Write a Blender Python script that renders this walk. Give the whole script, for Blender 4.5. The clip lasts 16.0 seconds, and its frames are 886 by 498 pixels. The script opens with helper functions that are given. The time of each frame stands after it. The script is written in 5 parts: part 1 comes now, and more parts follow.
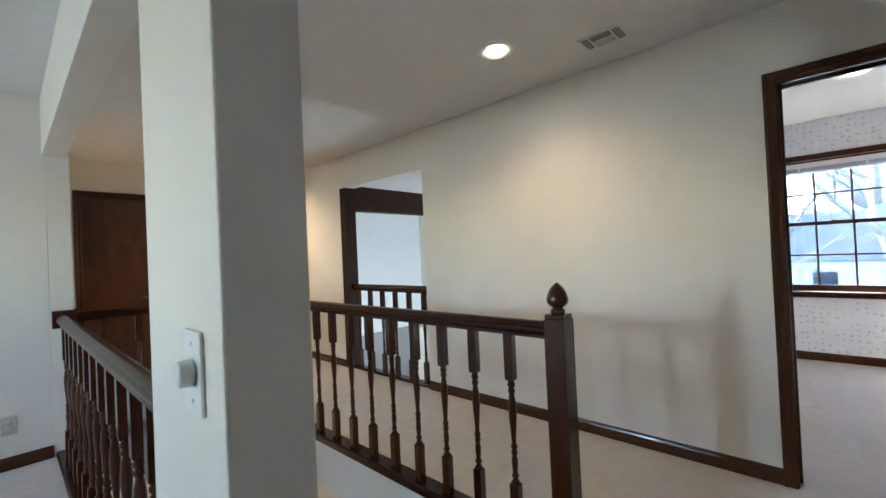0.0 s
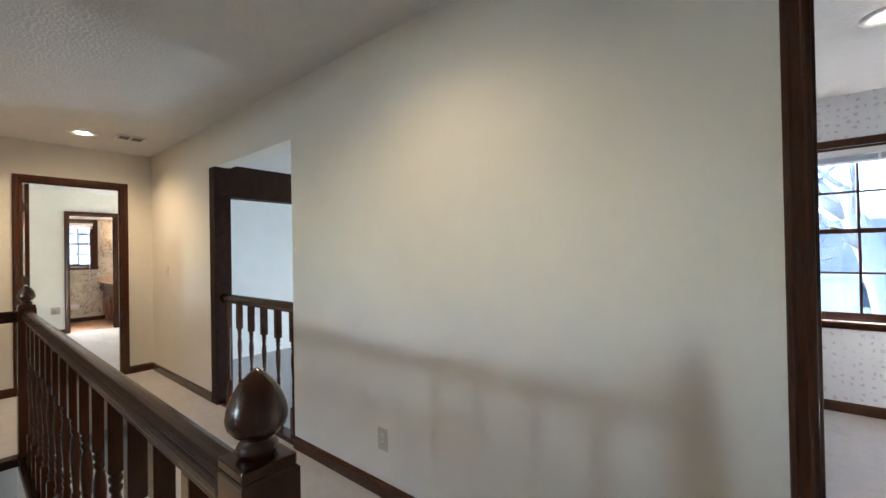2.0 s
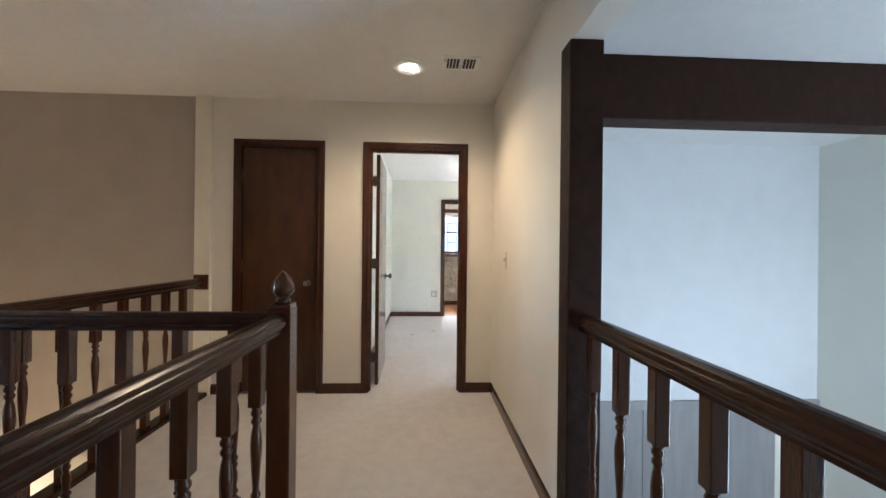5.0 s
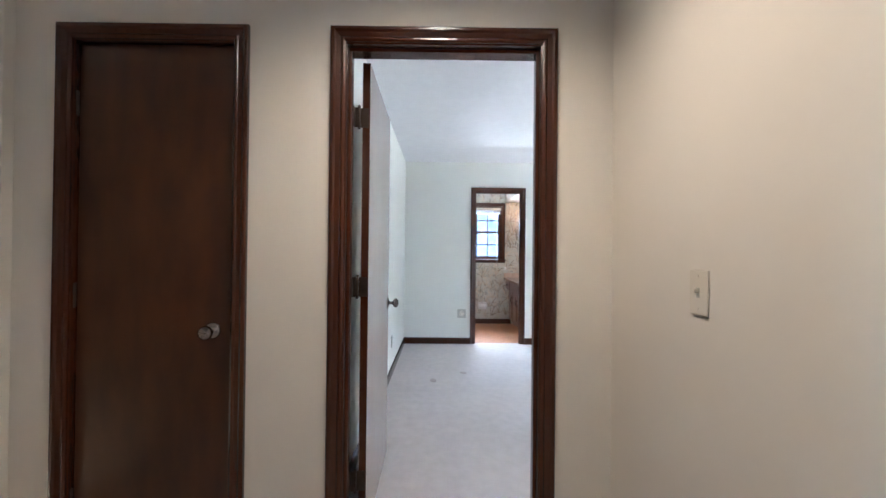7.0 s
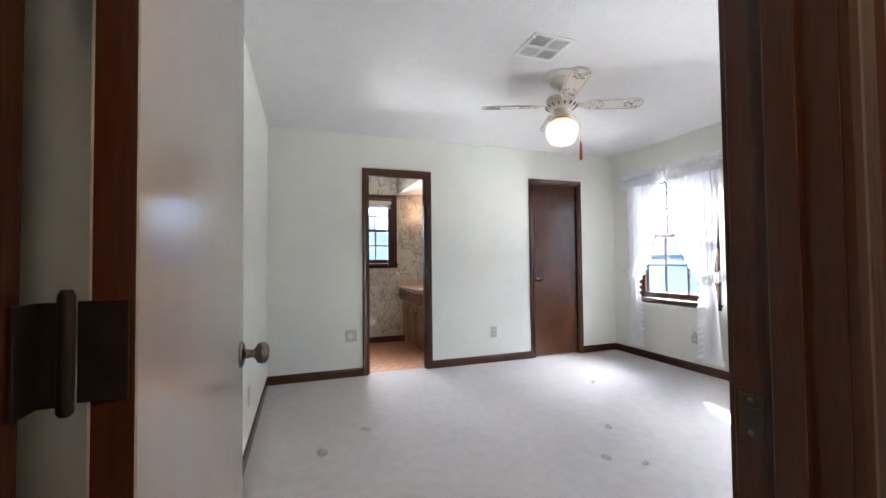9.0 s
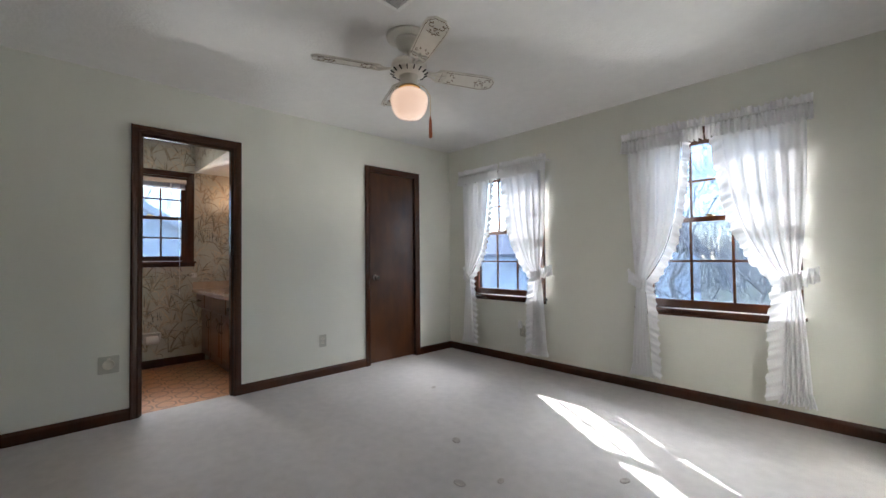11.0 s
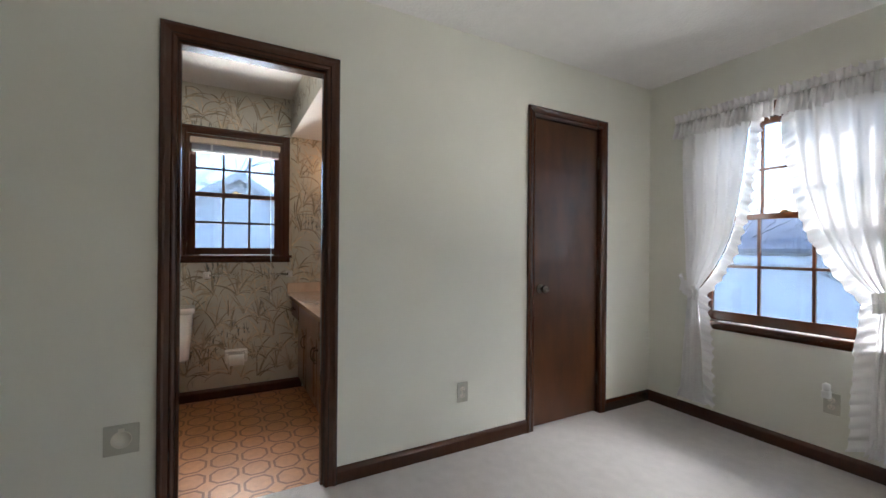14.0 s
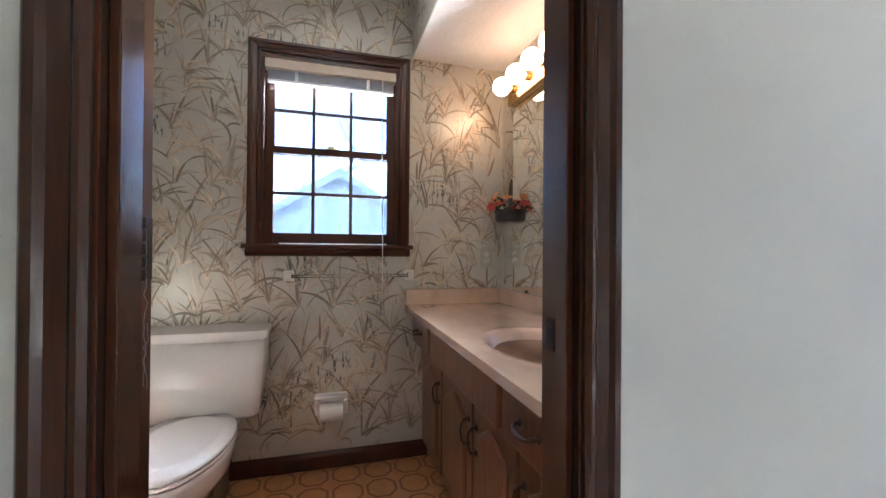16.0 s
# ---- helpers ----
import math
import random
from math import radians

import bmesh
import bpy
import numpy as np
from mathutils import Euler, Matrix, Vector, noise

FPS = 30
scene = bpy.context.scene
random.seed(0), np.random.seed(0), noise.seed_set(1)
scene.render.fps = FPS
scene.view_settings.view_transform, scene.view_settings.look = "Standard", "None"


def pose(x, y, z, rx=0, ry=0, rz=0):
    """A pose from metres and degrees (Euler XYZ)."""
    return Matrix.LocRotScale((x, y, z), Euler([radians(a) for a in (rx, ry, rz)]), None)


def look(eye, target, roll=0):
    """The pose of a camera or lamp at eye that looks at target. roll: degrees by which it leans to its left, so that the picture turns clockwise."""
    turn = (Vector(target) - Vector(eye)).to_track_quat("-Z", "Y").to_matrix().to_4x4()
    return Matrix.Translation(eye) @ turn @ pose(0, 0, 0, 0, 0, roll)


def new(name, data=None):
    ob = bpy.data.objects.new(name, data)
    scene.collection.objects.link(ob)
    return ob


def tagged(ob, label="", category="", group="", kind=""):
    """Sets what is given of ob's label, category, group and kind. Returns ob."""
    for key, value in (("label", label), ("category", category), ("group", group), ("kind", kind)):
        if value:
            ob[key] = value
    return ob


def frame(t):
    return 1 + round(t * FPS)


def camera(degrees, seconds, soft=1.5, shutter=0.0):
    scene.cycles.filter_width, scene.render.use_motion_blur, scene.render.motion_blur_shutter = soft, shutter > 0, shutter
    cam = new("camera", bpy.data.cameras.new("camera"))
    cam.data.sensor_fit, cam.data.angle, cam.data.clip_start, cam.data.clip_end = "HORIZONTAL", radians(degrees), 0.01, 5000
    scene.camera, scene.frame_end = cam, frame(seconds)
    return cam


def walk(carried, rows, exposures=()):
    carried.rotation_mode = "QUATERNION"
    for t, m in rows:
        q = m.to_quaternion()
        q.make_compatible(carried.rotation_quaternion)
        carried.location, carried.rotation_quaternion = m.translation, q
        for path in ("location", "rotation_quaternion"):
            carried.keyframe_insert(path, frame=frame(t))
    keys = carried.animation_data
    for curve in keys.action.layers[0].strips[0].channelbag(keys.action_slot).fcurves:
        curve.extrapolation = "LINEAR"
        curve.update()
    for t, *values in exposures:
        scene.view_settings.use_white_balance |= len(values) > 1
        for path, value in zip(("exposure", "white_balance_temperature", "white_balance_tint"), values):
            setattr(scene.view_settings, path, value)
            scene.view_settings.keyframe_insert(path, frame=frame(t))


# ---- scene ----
cam = camera(95.7, 16.0)
HALL_WB, DOOR_WB, BED_WB, MID_WB, BATH_WB = (6200, 10), (5650, 14), (6000, 12), (6150, 12), (5600, 14)
PATH = [
    (0, (-0.113, -0.187, 1.257), (-1.459, 1.292, 1.281), -2.6),
    (0.5, (-0.087, 0.046, 1.256), (-1.228, 1.688, 1.276), -2.2),
    (1, (-0.109, 0.342, 1.289), (-1.164, 2.041, 1.301), -1.9),
    (1.5, (-0.166, 0.681, 1.302), (-1.262, 2.354, 1.313), -1.4),
    (2, (-0.277, 1.046, 1.288), (-1.55, 2.588, 1.303), -1.0),
    (2.5, (-0.454, 1.347, 1.287), (-1.949, 2.676, 1.292), -0.6),
    (3, (-0.704, 1.606, 1.283), (-2.413, 2.645, 1.273), -0.1),
    (3.5, (-1.055, 1.774, 1.267), (-2.918, 2.502, 1.249), 0.3),
    (4, (-1.507, 1.836, 1.232), (-3.453, 2.296, 1.224), 0.5),
    (4.5, (-1.974, 1.876, 1.216), (-3.96, 2.117, 1.214), 0.6),
    (4.7, (-2.15, 1.876, 1.21), (-4.143, 2.048, 1.208), 0.6),
    (6.8, (-4.085, 1.824, 1.235), (-6.085, 1.811, 1.241), 0.7),
    (7, (-4.253, 1.809, 1.233), (-6.252, 1.82, 1.247), 0.6),
    (7.5, (-4.641, 1.761, 1.223), (-6.638, 1.867, 1.248), 0.4),
    (8, (-5.012, 1.718, 1.205), (-6.996, 1.967, 1.242), 0.4),
    (8.5, (-5.31, 1.653, 1.18), (-7.26, 2.096, 1.227), 0.0),
    (9, (-5.544, 1.638, 1.153), (-7.431, 2.3, 1.208), -0.6),
    (9.5, (-5.715, 1.648, 1.124), (-7.501, 2.548, 1.181), -0.8),
    (10, (-5.843, 1.683, 1.114), (-7.495, 2.809, 1.17), -1.0),
    (10.2, (-5.876, 1.717, 1.113), (-7.479, 2.911, 1.171), -0.9),
    (12.3, (-6.537, 2.145, 1.139), (-7.902, 3.606, 1.16), -0.4),
    (12.5, (-6.641, 2.191, 1.149), (-8.047, 3.613, 1.171), -0.3),
    (13, (-6.954, 2.295, 1.18), (-8.476, 3.592, 1.187), 0.1),
    (13.5, (-7.287, 2.388, 1.188), (-8.936, 3.519, 1.186), 0.4),
    (14, (-7.648, 2.45, 1.169), (-9.405, 3.406, 1.171), 0.5),
    (14.5, (-8.039, 2.528, 1.132), (-9.868, 3.337, 1.157), 0.7),
    (15, (-8.416, 2.536, 1.126), (-10.292, 3.232, 1.144), 0.7),
    (15.5, (-8.801, 2.522, 1.115), (-10.708, 3.126, 1.124), 0.5),
    (16, (-9.123, 2.516, 1.08), (-11.046, 3.064, 1.092), 0.45),
]
walk(cam, [(t, look(eye, target, roll)) for t, eye, target, roll in PATH],
     exposures=[(0.0, 6.15, *HALL_WB), (1.0, 6.15, *HALL_WB), (2.0, 6.05, *HALL_WB), (3.5, 6.0, *HALL_WB), (4.7, 6.05, 5900, 10), (7.0, 5.85, 5050, 12), (8.0, 5.5, 5750, 20), (8.5, 5.4, 5700, 18), (9.0, 5.35, *DOOR_WB), (9.5, 5.2, *DOOR_WB),
                (10.2, 4.7, *BED_WB), (12.3, 4.0, *BED_WB), (13.0, 4.2, *MID_WB), (14.5, 4.7, *MID_WB), (15.0, 5.05, 6000, 14), (16.0, 5.1, *BATH_WB)])

# ---- world and lights ----
SUN_DIR = Vector((0.835 * math.cos(radians(29.5)), -0.55 * math.cos(radians(29.5)), -math.sin(radians(29.5))))
world = bpy.data.worlds.new("sky")
scene.world = world
world.use_nodes = True
wn = world.node_tree.nodes
sky = wn.new("ShaderNodeTexSky")
sky.sky_type = "NISHITA"
sky.sun_disc = False
sky.dust_density = 0.3
sky.sun_elevation = radians(29.5)
sky.sun_rotation = math.atan2(-0.835, 0.55)
wn["Background"].inputs["Strength"].default_value = 0.15
world.node_tree.links.new(sky.outputs[0], wn["Background"].inputs[0])


def lamp(name, kind, energy, colour, m, **settings):
    data = bpy.data.lights.new(name, kind)
    data.energy, data.color = energy, colour
    if "size" in settings:
        data.shape, data.size, data.size_y = "RECTANGLE", settings["size"], settings["size_y"]
    if "radius" in settings:
        data.shadow_soft_size = settings["radius"]
    if "angle" in settings:
        data.angle = settings["angle"]
    if "cone" in settings:
        data.spot_size, data.spot_blend = settings["cone"], 0.9
    ob = new(name, data)
    ob.matrix_world = m
    return ob


lamp("sun", "SUN", 2.0, (1.0, 0.955, 0.895), look((0, 0, 10), Vector((0, 0, 10)) + SUN_DIR), angle=radians(0.5))
WARM = (1.0, 0.77, 0.51)
DAY = (0.80, 0.90, 1.0)
for lx, ly, power, tint in ((-1.42, 1.79, 0.43, WARM), (-5.14, 1.78, 1.2, (1.0, 0.73, 0.455))):
    lamp("recessed_bulb", "SPOT", power, tint, look((lx, ly, 2.40), (lx, ly, 0)), radius=0.05, cone=radians(150))
lamp("recessed_bulb", "SPOT", 0.17, WARM, look((0.19, 4.02, 2.40), (0.19, 4.02, 0)), radius=0.05, cone=radians(150))
# daylight of the windows behind the walker, then an unseen fill for the tall living room
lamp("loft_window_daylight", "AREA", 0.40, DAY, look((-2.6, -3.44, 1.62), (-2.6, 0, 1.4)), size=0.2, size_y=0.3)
lamp("living_room_fill", "AREA", 1.0, DAY, look((-2.85, 4.7, 0.0), (-5.8, 4.0, 0.8)), size=0.8, size_y=1.6)
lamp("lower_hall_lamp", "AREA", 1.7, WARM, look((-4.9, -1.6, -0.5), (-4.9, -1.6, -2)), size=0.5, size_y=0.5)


# added unseen lamps outdoors boost sky and lawn light through bedroom and bathroom windows
SKY_FILL, LAWN_FILL = (1.0, 0.985, 0.94), (1.0, 0.96, 0.86)
lamp("window_fill", "AREA", 115, SKY_FILL, look((-6.8, 9.8, 5.1), (-7.9, 4.5, 0.8)), size=9.0, size_y=2.6)
lamp("window_fill", "AREA", 46, LAWN_FILL, look((-7.6, 9.6, -1.2), (-7.8, 4.5, 1.5)), size=5.0, size_y=2.0)
lamp("window_fill", "AREA", 20, SKY_FILL, look((-13.9, 2.6, 4.1), (-10.9, 2.5, 0.9)), size=1.6, size_y=1.6)
lamp("window_fill", "AREA", 28, LAWN_FILL, look((-13.4, 2.53, -0.2), (-10.4, 2.4, 1.9)), size=1.4, size_y=1.4)


# ---- materials ----
def material(name, colour, rough=0.5, metal=0.0, vary=0.08, grain=8.0, bump=0.0, bump_scale=60.0, spec=0.5, stretch=(1, 1, 1), dark=None, coat=0.0, island=False):
    """A surface with two scales of colour variation and a fine relief, in object coordinates."""
    mat = bpy.data.materials.new(name)
    mat.use_nodes = True
    n, l = mat.node_tree.nodes, mat.node_tree.links
    b = n["Principled BSDF"]
    b.inputs["Roughness"].default_value, b.inputs["Metallic"].default_value = rough, metal
    b.inputs["Specular IOR Level"].default_value = spec
    b.inputs["Coat Weight"].default_value = coat
    tc, mp = n.new("ShaderNodeTexCoord"), n.new("ShaderNodeMapping")
    mp.inputs["Scale"].default_value = stretch
    l.new(tc.outputs["Object"], mp.inputs["Vector"])
    big, small = n.new("ShaderNodeTexNoise"), n.new("ShaderNodeTexNoise")
    big.inputs["Scale"].default_value, small.inputs["Scale"].default_value = grain * 0.12, grain
    big.inputs["Detail"].default_value, small.inputs["Detail"].default_value = 3, 6
    l.new(mp.outputs[0], big.inputs["Vector"]), l.new(mp.outputs[0], small.inputs["Vector"])
    add = n.new("ShaderNodeMath")
    add.operation = "MULTIPLY_ADD"
    add.inputs[1].default_value = 0.45
    l.new(big.outputs[0], add.inputs[0])
    half = n.new("ShaderNodeMath")
    half.operation = "MULTIPLY"
    half.inputs[1].default_value = 0.55
    l.new(small.outputs[0], half.inputs[0])
    l.new(half.outputs[0], add.inputs[2])
    ramp = n.new("ShaderNodeValToRGB")
    low = dark or tuple(c * (1 - vary) for c in colour)
    high = tuple(min(1, c * (1 + vary)) for c in colour) if not dark else colour
    ramp.color_ramp.elements[0].position, ramp.color_ramp.elements[1].position = 0.35, 0.65
    ramp.color_ramp.elements[0].color, ramp.color_ramp.elements[1].color = (*low, 1), (*high, 1)
    l.new(add.outputs[0], ramp.inputs[0])
    l.new(ramp.outputs[0], b.inputs["Base Color"])
    if island:
        geo, hs = n.new("ShaderNodeNewGeometry"), n.new("ShaderNodeHueSaturation")
        mr = n.new("ShaderNodeMapRange")
        mr.inputs["To Min"].default_value, mr.inputs["To Max"].default_value = 0.5, 1.5
        l.new(geo.outputs["Random Per Island"], mr.inputs["Value"])
        l.new(mr.outputs[0], hs.inputs["Value"])
        l.new(ramp.outputs[0], hs.inputs["Color"])
        l.new(hs.outputs[0], b.inputs["Base Color"])
    if bump:
        fine, bp = n.new("ShaderNodeTexNoise"), n.new("ShaderNodeBump")
        fine.inputs["Scale"].default_value, fine.inputs["Detail"].default_value = bump_scale, 4
        l.new(mp.outputs[0], fine.inputs["Vector"])
        bp.inputs["Strength"].default_value, bp.inputs["Distance"].default_value = bump, 0.01
        l.new(fine.outputs[0], bp.inputs["Height"])
        l.new(bp.outputs[0], b.inputs["Normal"])
    return mat


M_CREAM = material("cream_wall_paint", (0.77, 0.73, 0.65), 0.55, vary=0.03, grain=3, bump=0.03, bump_scale=90)
M_MINT = material("pale_green_cream_wall_paint", (0.765, 0.764, 0.685), 0.55, vary=0.025, grain=3, bump=0.06, bump_scale=90)
M_WHITEWALL = material("white_wall_paint", (0.76, 0.78, 0.78), 0.6, vary=0.03, grain=5, bump=0.25, bump_scale=50)
M_CEIL = material("textured_ceiling_paint", (0.74, 0.73, 0.71), 0.8, vary=0.03, grain=12, bump=0.35, bump_scale=55)
M_CARPET = material("beige_carpet", (0.635, 0.60, 0.575), 0.95, vary=0.07, grain=14, bump=0.6, bump_scale=420, spec=0.1)
M_DARK = material("dark_stained_wood", (0.054, 0.0155, 0.0052), 0.24, vary=0.2, grain=22, stretch=(9, 9, 0.7), bump=0.05, bump_scale=30, coat=0.16, spec=0.5)
M_RAIL = material("dark_stained_rail_wood", (0.028, 0.0095, 0.005), 0.27, vary=0.3, grain=18, stretch=(0.8, 6, 9), bump=0.03, bump_scale=30, coat=0.0, spec=0.28)
M_DOOR = material("brown_veneer", (0.092, 0.032, 0.010), 0.3, grain=6, stretch=(1.6, 1.6, 0.6), bump=0.02, bump_scale=40, dark=(0.036, 0.012, 0.0045), coat=0.1)
M_BEAM = material("rough_dark_beam", (0.027, 0.0105, 0.0055), 0.65, vary=0.4, grain=10, stretch=(2, 2, 1.6), bump=0.5, bump_scale=9, spec=0.2)
M_DOORPAINT = material("beige_door_paint", (0.45, 0.385, 0.325), 0.16, vary=0.03, grain=9, stretch=(2, 2, 0.6), bump=0.02, bump_scale=30)
M_CAB = material("vanity_cabinet_wood", (0.19, 0.072, 0.028), 0.3, grain=10, stretch=(6, 6, 0.7), bump=0.05, bump_scale=40, dark=(0.078, 0.028, 0.012), coat=0.2)
M_GLAZE = material("white_porcelain", (0.82, 0.80, 0.77), 0.08, vary=0.01, grain=2, coat=0.5)
M_PLASTIC = material("ivory_plastic", (0.70, 0.66, 0.56), 0.35, vary=0.03, grain=10)
M_OUTLET = material("grey_almond_plate", (0.47, 0.46, 0.385), 0.35, vary=0.04, grain=10)
M_WHITEPL = material("white_plastic", (0.78, 0.78, 0.76), 0.3, vary=0.02, grain=10)
M_NICKEL = material("aged_nickel", (0.21, 0.185, 0.16), 0.25, metal=1.0, vary=0.1, grain=20)
M_BRONZE = material("dark_bronze", (0.05, 0.035, 0.025), 0.35, metal=0.8, vary=0.3, grain=30)
M_BRASS = material("polished_brass", (0.72, 0.50, 0.22), 0.15, metal=1.0, vary=0.06, grain=20)
M_FANWHITE = material("cream_fan_enamel", (0.70, 0.67, 0.60), 0.3, vary=0.03, grain=20)
M_FANPRINT = material("gold_brown_blade_print", (0.16, 0.10, 0.05), 0.4, metal=0.3, vary=0.2, grain=30)
M_BLACK = material("black_tin", (0.02, 0.018, 0.018), 0.3, vary=0.3, grain=30)
M_MARBLE = material("cultured_marble", (0.66, 0.50, 0.38), 0.12, grain=7, dark=(0.52, 0.37, 0.27), stretch=(1, 2, 1), coat=0.4)
# solid black stands in for the shade inside slots, holes and vent ducts
M_SLOT = material("slot_shade_black", (0.01, 0.01, 0.01), 0.6, vary=0.1)
M_PAPER = material("white_tissue", (0.82, 0.81, 0.79), 0.9, vary=0.02, grain=40)
M_BLIND = material("almond_blind", (0.70, 0.62, 0.50), 0.35, vary=0.03, grain=20)
M_SLATE = material("blind_slat_stack", (0.35, 0.36, 0.40), 0.4, vary=0.1, grain=20)
M_PETAL_PINK = material("pink_silk_petal", (0.80, 0.16, 0.16), 0.7, vary=0.2, grain=40)
M_PETAL_PEACH = material("peach_silk_petal", (0.85, 0.42, 0.20), 0.7, vary=0.2, grain=40)
M_LEAF = material("dark_silk_leaf", (0.05, 0.07, 0.03), 0.6, vary=0.3, grain=40)
M_BARK = material("winter_bark", (0.42, 0.39, 0.36), 0.9, vary=0.3, grain=12, bump=0.6, bump_scale=30)
M_SIDING = material("pale_siding", (0.80, 0.81, 0.83), 0.6, vary=0.05, grain=6)
M_TRIMWHITE = material("white_exterior_trim", (0.75, 0.76, 0.78), 0.5, vary=0.03, grain=6)
M_ROOF = material("grey_shingle", (0.22, 0.22, 0.24), 0.9, vary=0.25, grain=25, bump=0.5, bump_scale=60)
M_GRASS = material("dormant_lawn", (0.29, 0.28, 0.18), 0.95, vary=0.3, grain=3, bump=0.6, bump_scale=30)
M_EXTWOOD = material("exterior_dark_glass", (0.05, 0.06, 0.08), 0.1, vary=0.2)
M_TASSEL = material("rust_tassel", (0.36, 0.09, 0.03), 0.7, vary=0.2, grain=60)
M_BLADEPRINT = material("printed_grass_blades", (0.44, 0.375, 0.28), 0.38, metal=0.3, vary=0.25, grain=30, island=True)
M_TAUPEWALL = material("taupe_wall", (0.42, 0.375, 0.335), 0.6, vary=0.06, grain=4, bump=0.08, bump_scale=90)
M_TAUPE = material("grey_panelling", (0.30, 0.29, 0.29), 0.4, vary=0.12, grain=5, stretch=(3, 3, 0.5))
# carpet colour darkened to carry the shade inside the dents
M_DENT = material("shaded_dent_carpet", (0.47, 0.42, 0.385), 0.95, vary=0.15, grain=120, bump=0.5, bump_scale=300)


def glass_material(name, colour):
    mat = bpy.data.materials.new(name)
    mat.use_nodes = True
    b = mat.node_tree.nodes["Principled BSDF"]
    b.inputs["Transmission Weight"].default_value = 1.0
    b.inputs["Roughness"].default_value = 0.0
    b.inputs["IOR"].default_value = 1.3
    b.inputs["Base Color"].default_value = (*colour, 1)
    return mat


def mirror_material():
    mat = bpy.data.materials.new("silvered_mirror")
    mat.use_nodes = True
    b = mat.node_tree.nodes["Principled BSDF"]
    b.inputs["Base Color"].default_value = (0.86, 0.89, 0.87, 1)
    b.inputs["Metallic"].default_value, b.inputs["Roughness"].default_value = 1.0, 0.01
    return mat


def sheer_material():
    mat = bpy.data.materials.new("sheer_white_voile")
    mat.use_nodes = True
    n, l = mat.node_tree.nodes, mat.node_tree.links
    out = n["Material Output"]
    dif, tra, clear = n.new("ShaderNodeBsdfDiffuse"), n.new("ShaderNodeBsdfTranslucent"), n.new("ShaderNodeBsdfTransparent")
    dif.inputs[0].default_value, tra.inputs[0].default_value = (0.92, 0.92, 0.925, 1), (0.90, 0.90, 0.92, 1)
    m1, m2 = n.new("ShaderNodeMixShader"), n.new("ShaderNodeMixShader")
    m1.inputs[0].default_value = 0.055
    weave = n.new("ShaderNodeTexNoise")
    weave.inputs["Scale"].default_value = 260
    mr = n.new("ShaderNodeMapRange")
    mr.inputs["To Min"].default_value, mr.inputs["To Max"].default_value = 0.0, 0.05
    l.new(weave.outputs[0], mr.inputs[0])
    l.new(mr.outputs[0], m2.inputs[0])
    l.new(dif.outputs[0], m1.inputs[1]), l.new(tra.outputs[0], m1.inputs[2])
    l.new(m1.outputs[0], m2.inputs[1]), l.new(clear.outputs[0], m2.inputs[2])
    l.new(m2.outputs[0], out.inputs[0])
    return mat


def glow_material(name, colour, strength, base=(0.9, 0.88, 0.84)):
    mat = bpy.data.materials.new(name)
    mat.use_nodes = True
    b = mat.node_tree.nodes["Principled BSDF"]
    b.inputs["Base Color"].default_value = (*base, 1)
    b.inputs["Emission Color"].default_value = (*colour, 1)
    b.inputs["Emission Strength"].default_value = strength
    b.inputs["Roughness"].default_value = 0.2
    return mat


def floral_material():
    """White paper with a small grey-pink sprig repeat."""
    mat = material("sprigged_wallpaper", (0.71, 0.72, 0.75), 0.6, vary=0.02, grain=4)
    n, l = mat.node_tree.nodes, mat.node_tree.links
    b = n["Principled BSDF"]
    base = b.inputs["Base Color"].links[0].from_socket
    tc = n.new("ShaderNodeTexCoord")
    vor, wob = n.new("ShaderNodeTexVoronoi"), n.new("ShaderNodeTexNoise")
    vor.inputs["Scale"].default_value, wob.inputs["Scale"].default_value = 19, 90
    vor.inputs["Randomness"].default_value = 0.45
    l.new(tc.outputs["Object"], vor.inputs["Vector"]), l.new(tc.outputs["Object"], wob.inputs["Vector"])
    mul = n.new("ShaderNodeMath")
    mul.operation = "MULTIPLY_ADD"
    mul.inputs[1].default_value, mul.inputs[2].default_value = 0.9, -0.25
    l.new(wob.outputs[0], mul.inputs[0])
    sub = n.new("ShaderNodeMath")
    sub.operation = "LESS_THAN"
    l.new(vor.outputs["Distance"], sub.inputs[0]), l.new(mul.outputs[0], sub.inputs[1])
    amount = n.new("ShaderNodeMath")
    amount.operation = "MULTIPLY"
    amount.inputs[1].default_value = 0.6
    l.new(sub.outputs[0], amount.inputs[0])
    mix = n.new("ShaderNodeMix")
    mix.data_type = "RGBA"
    l.new(amount.outputs[0], mix.inputs["Factor"])
    l.new(base, mix.inputs[6])
    mix.inputs[7].default_value = (0.42, 0.36, 0.38, 1)
    l.new(mix.outputs[2], b.inputs["Base Color"])
    return mat


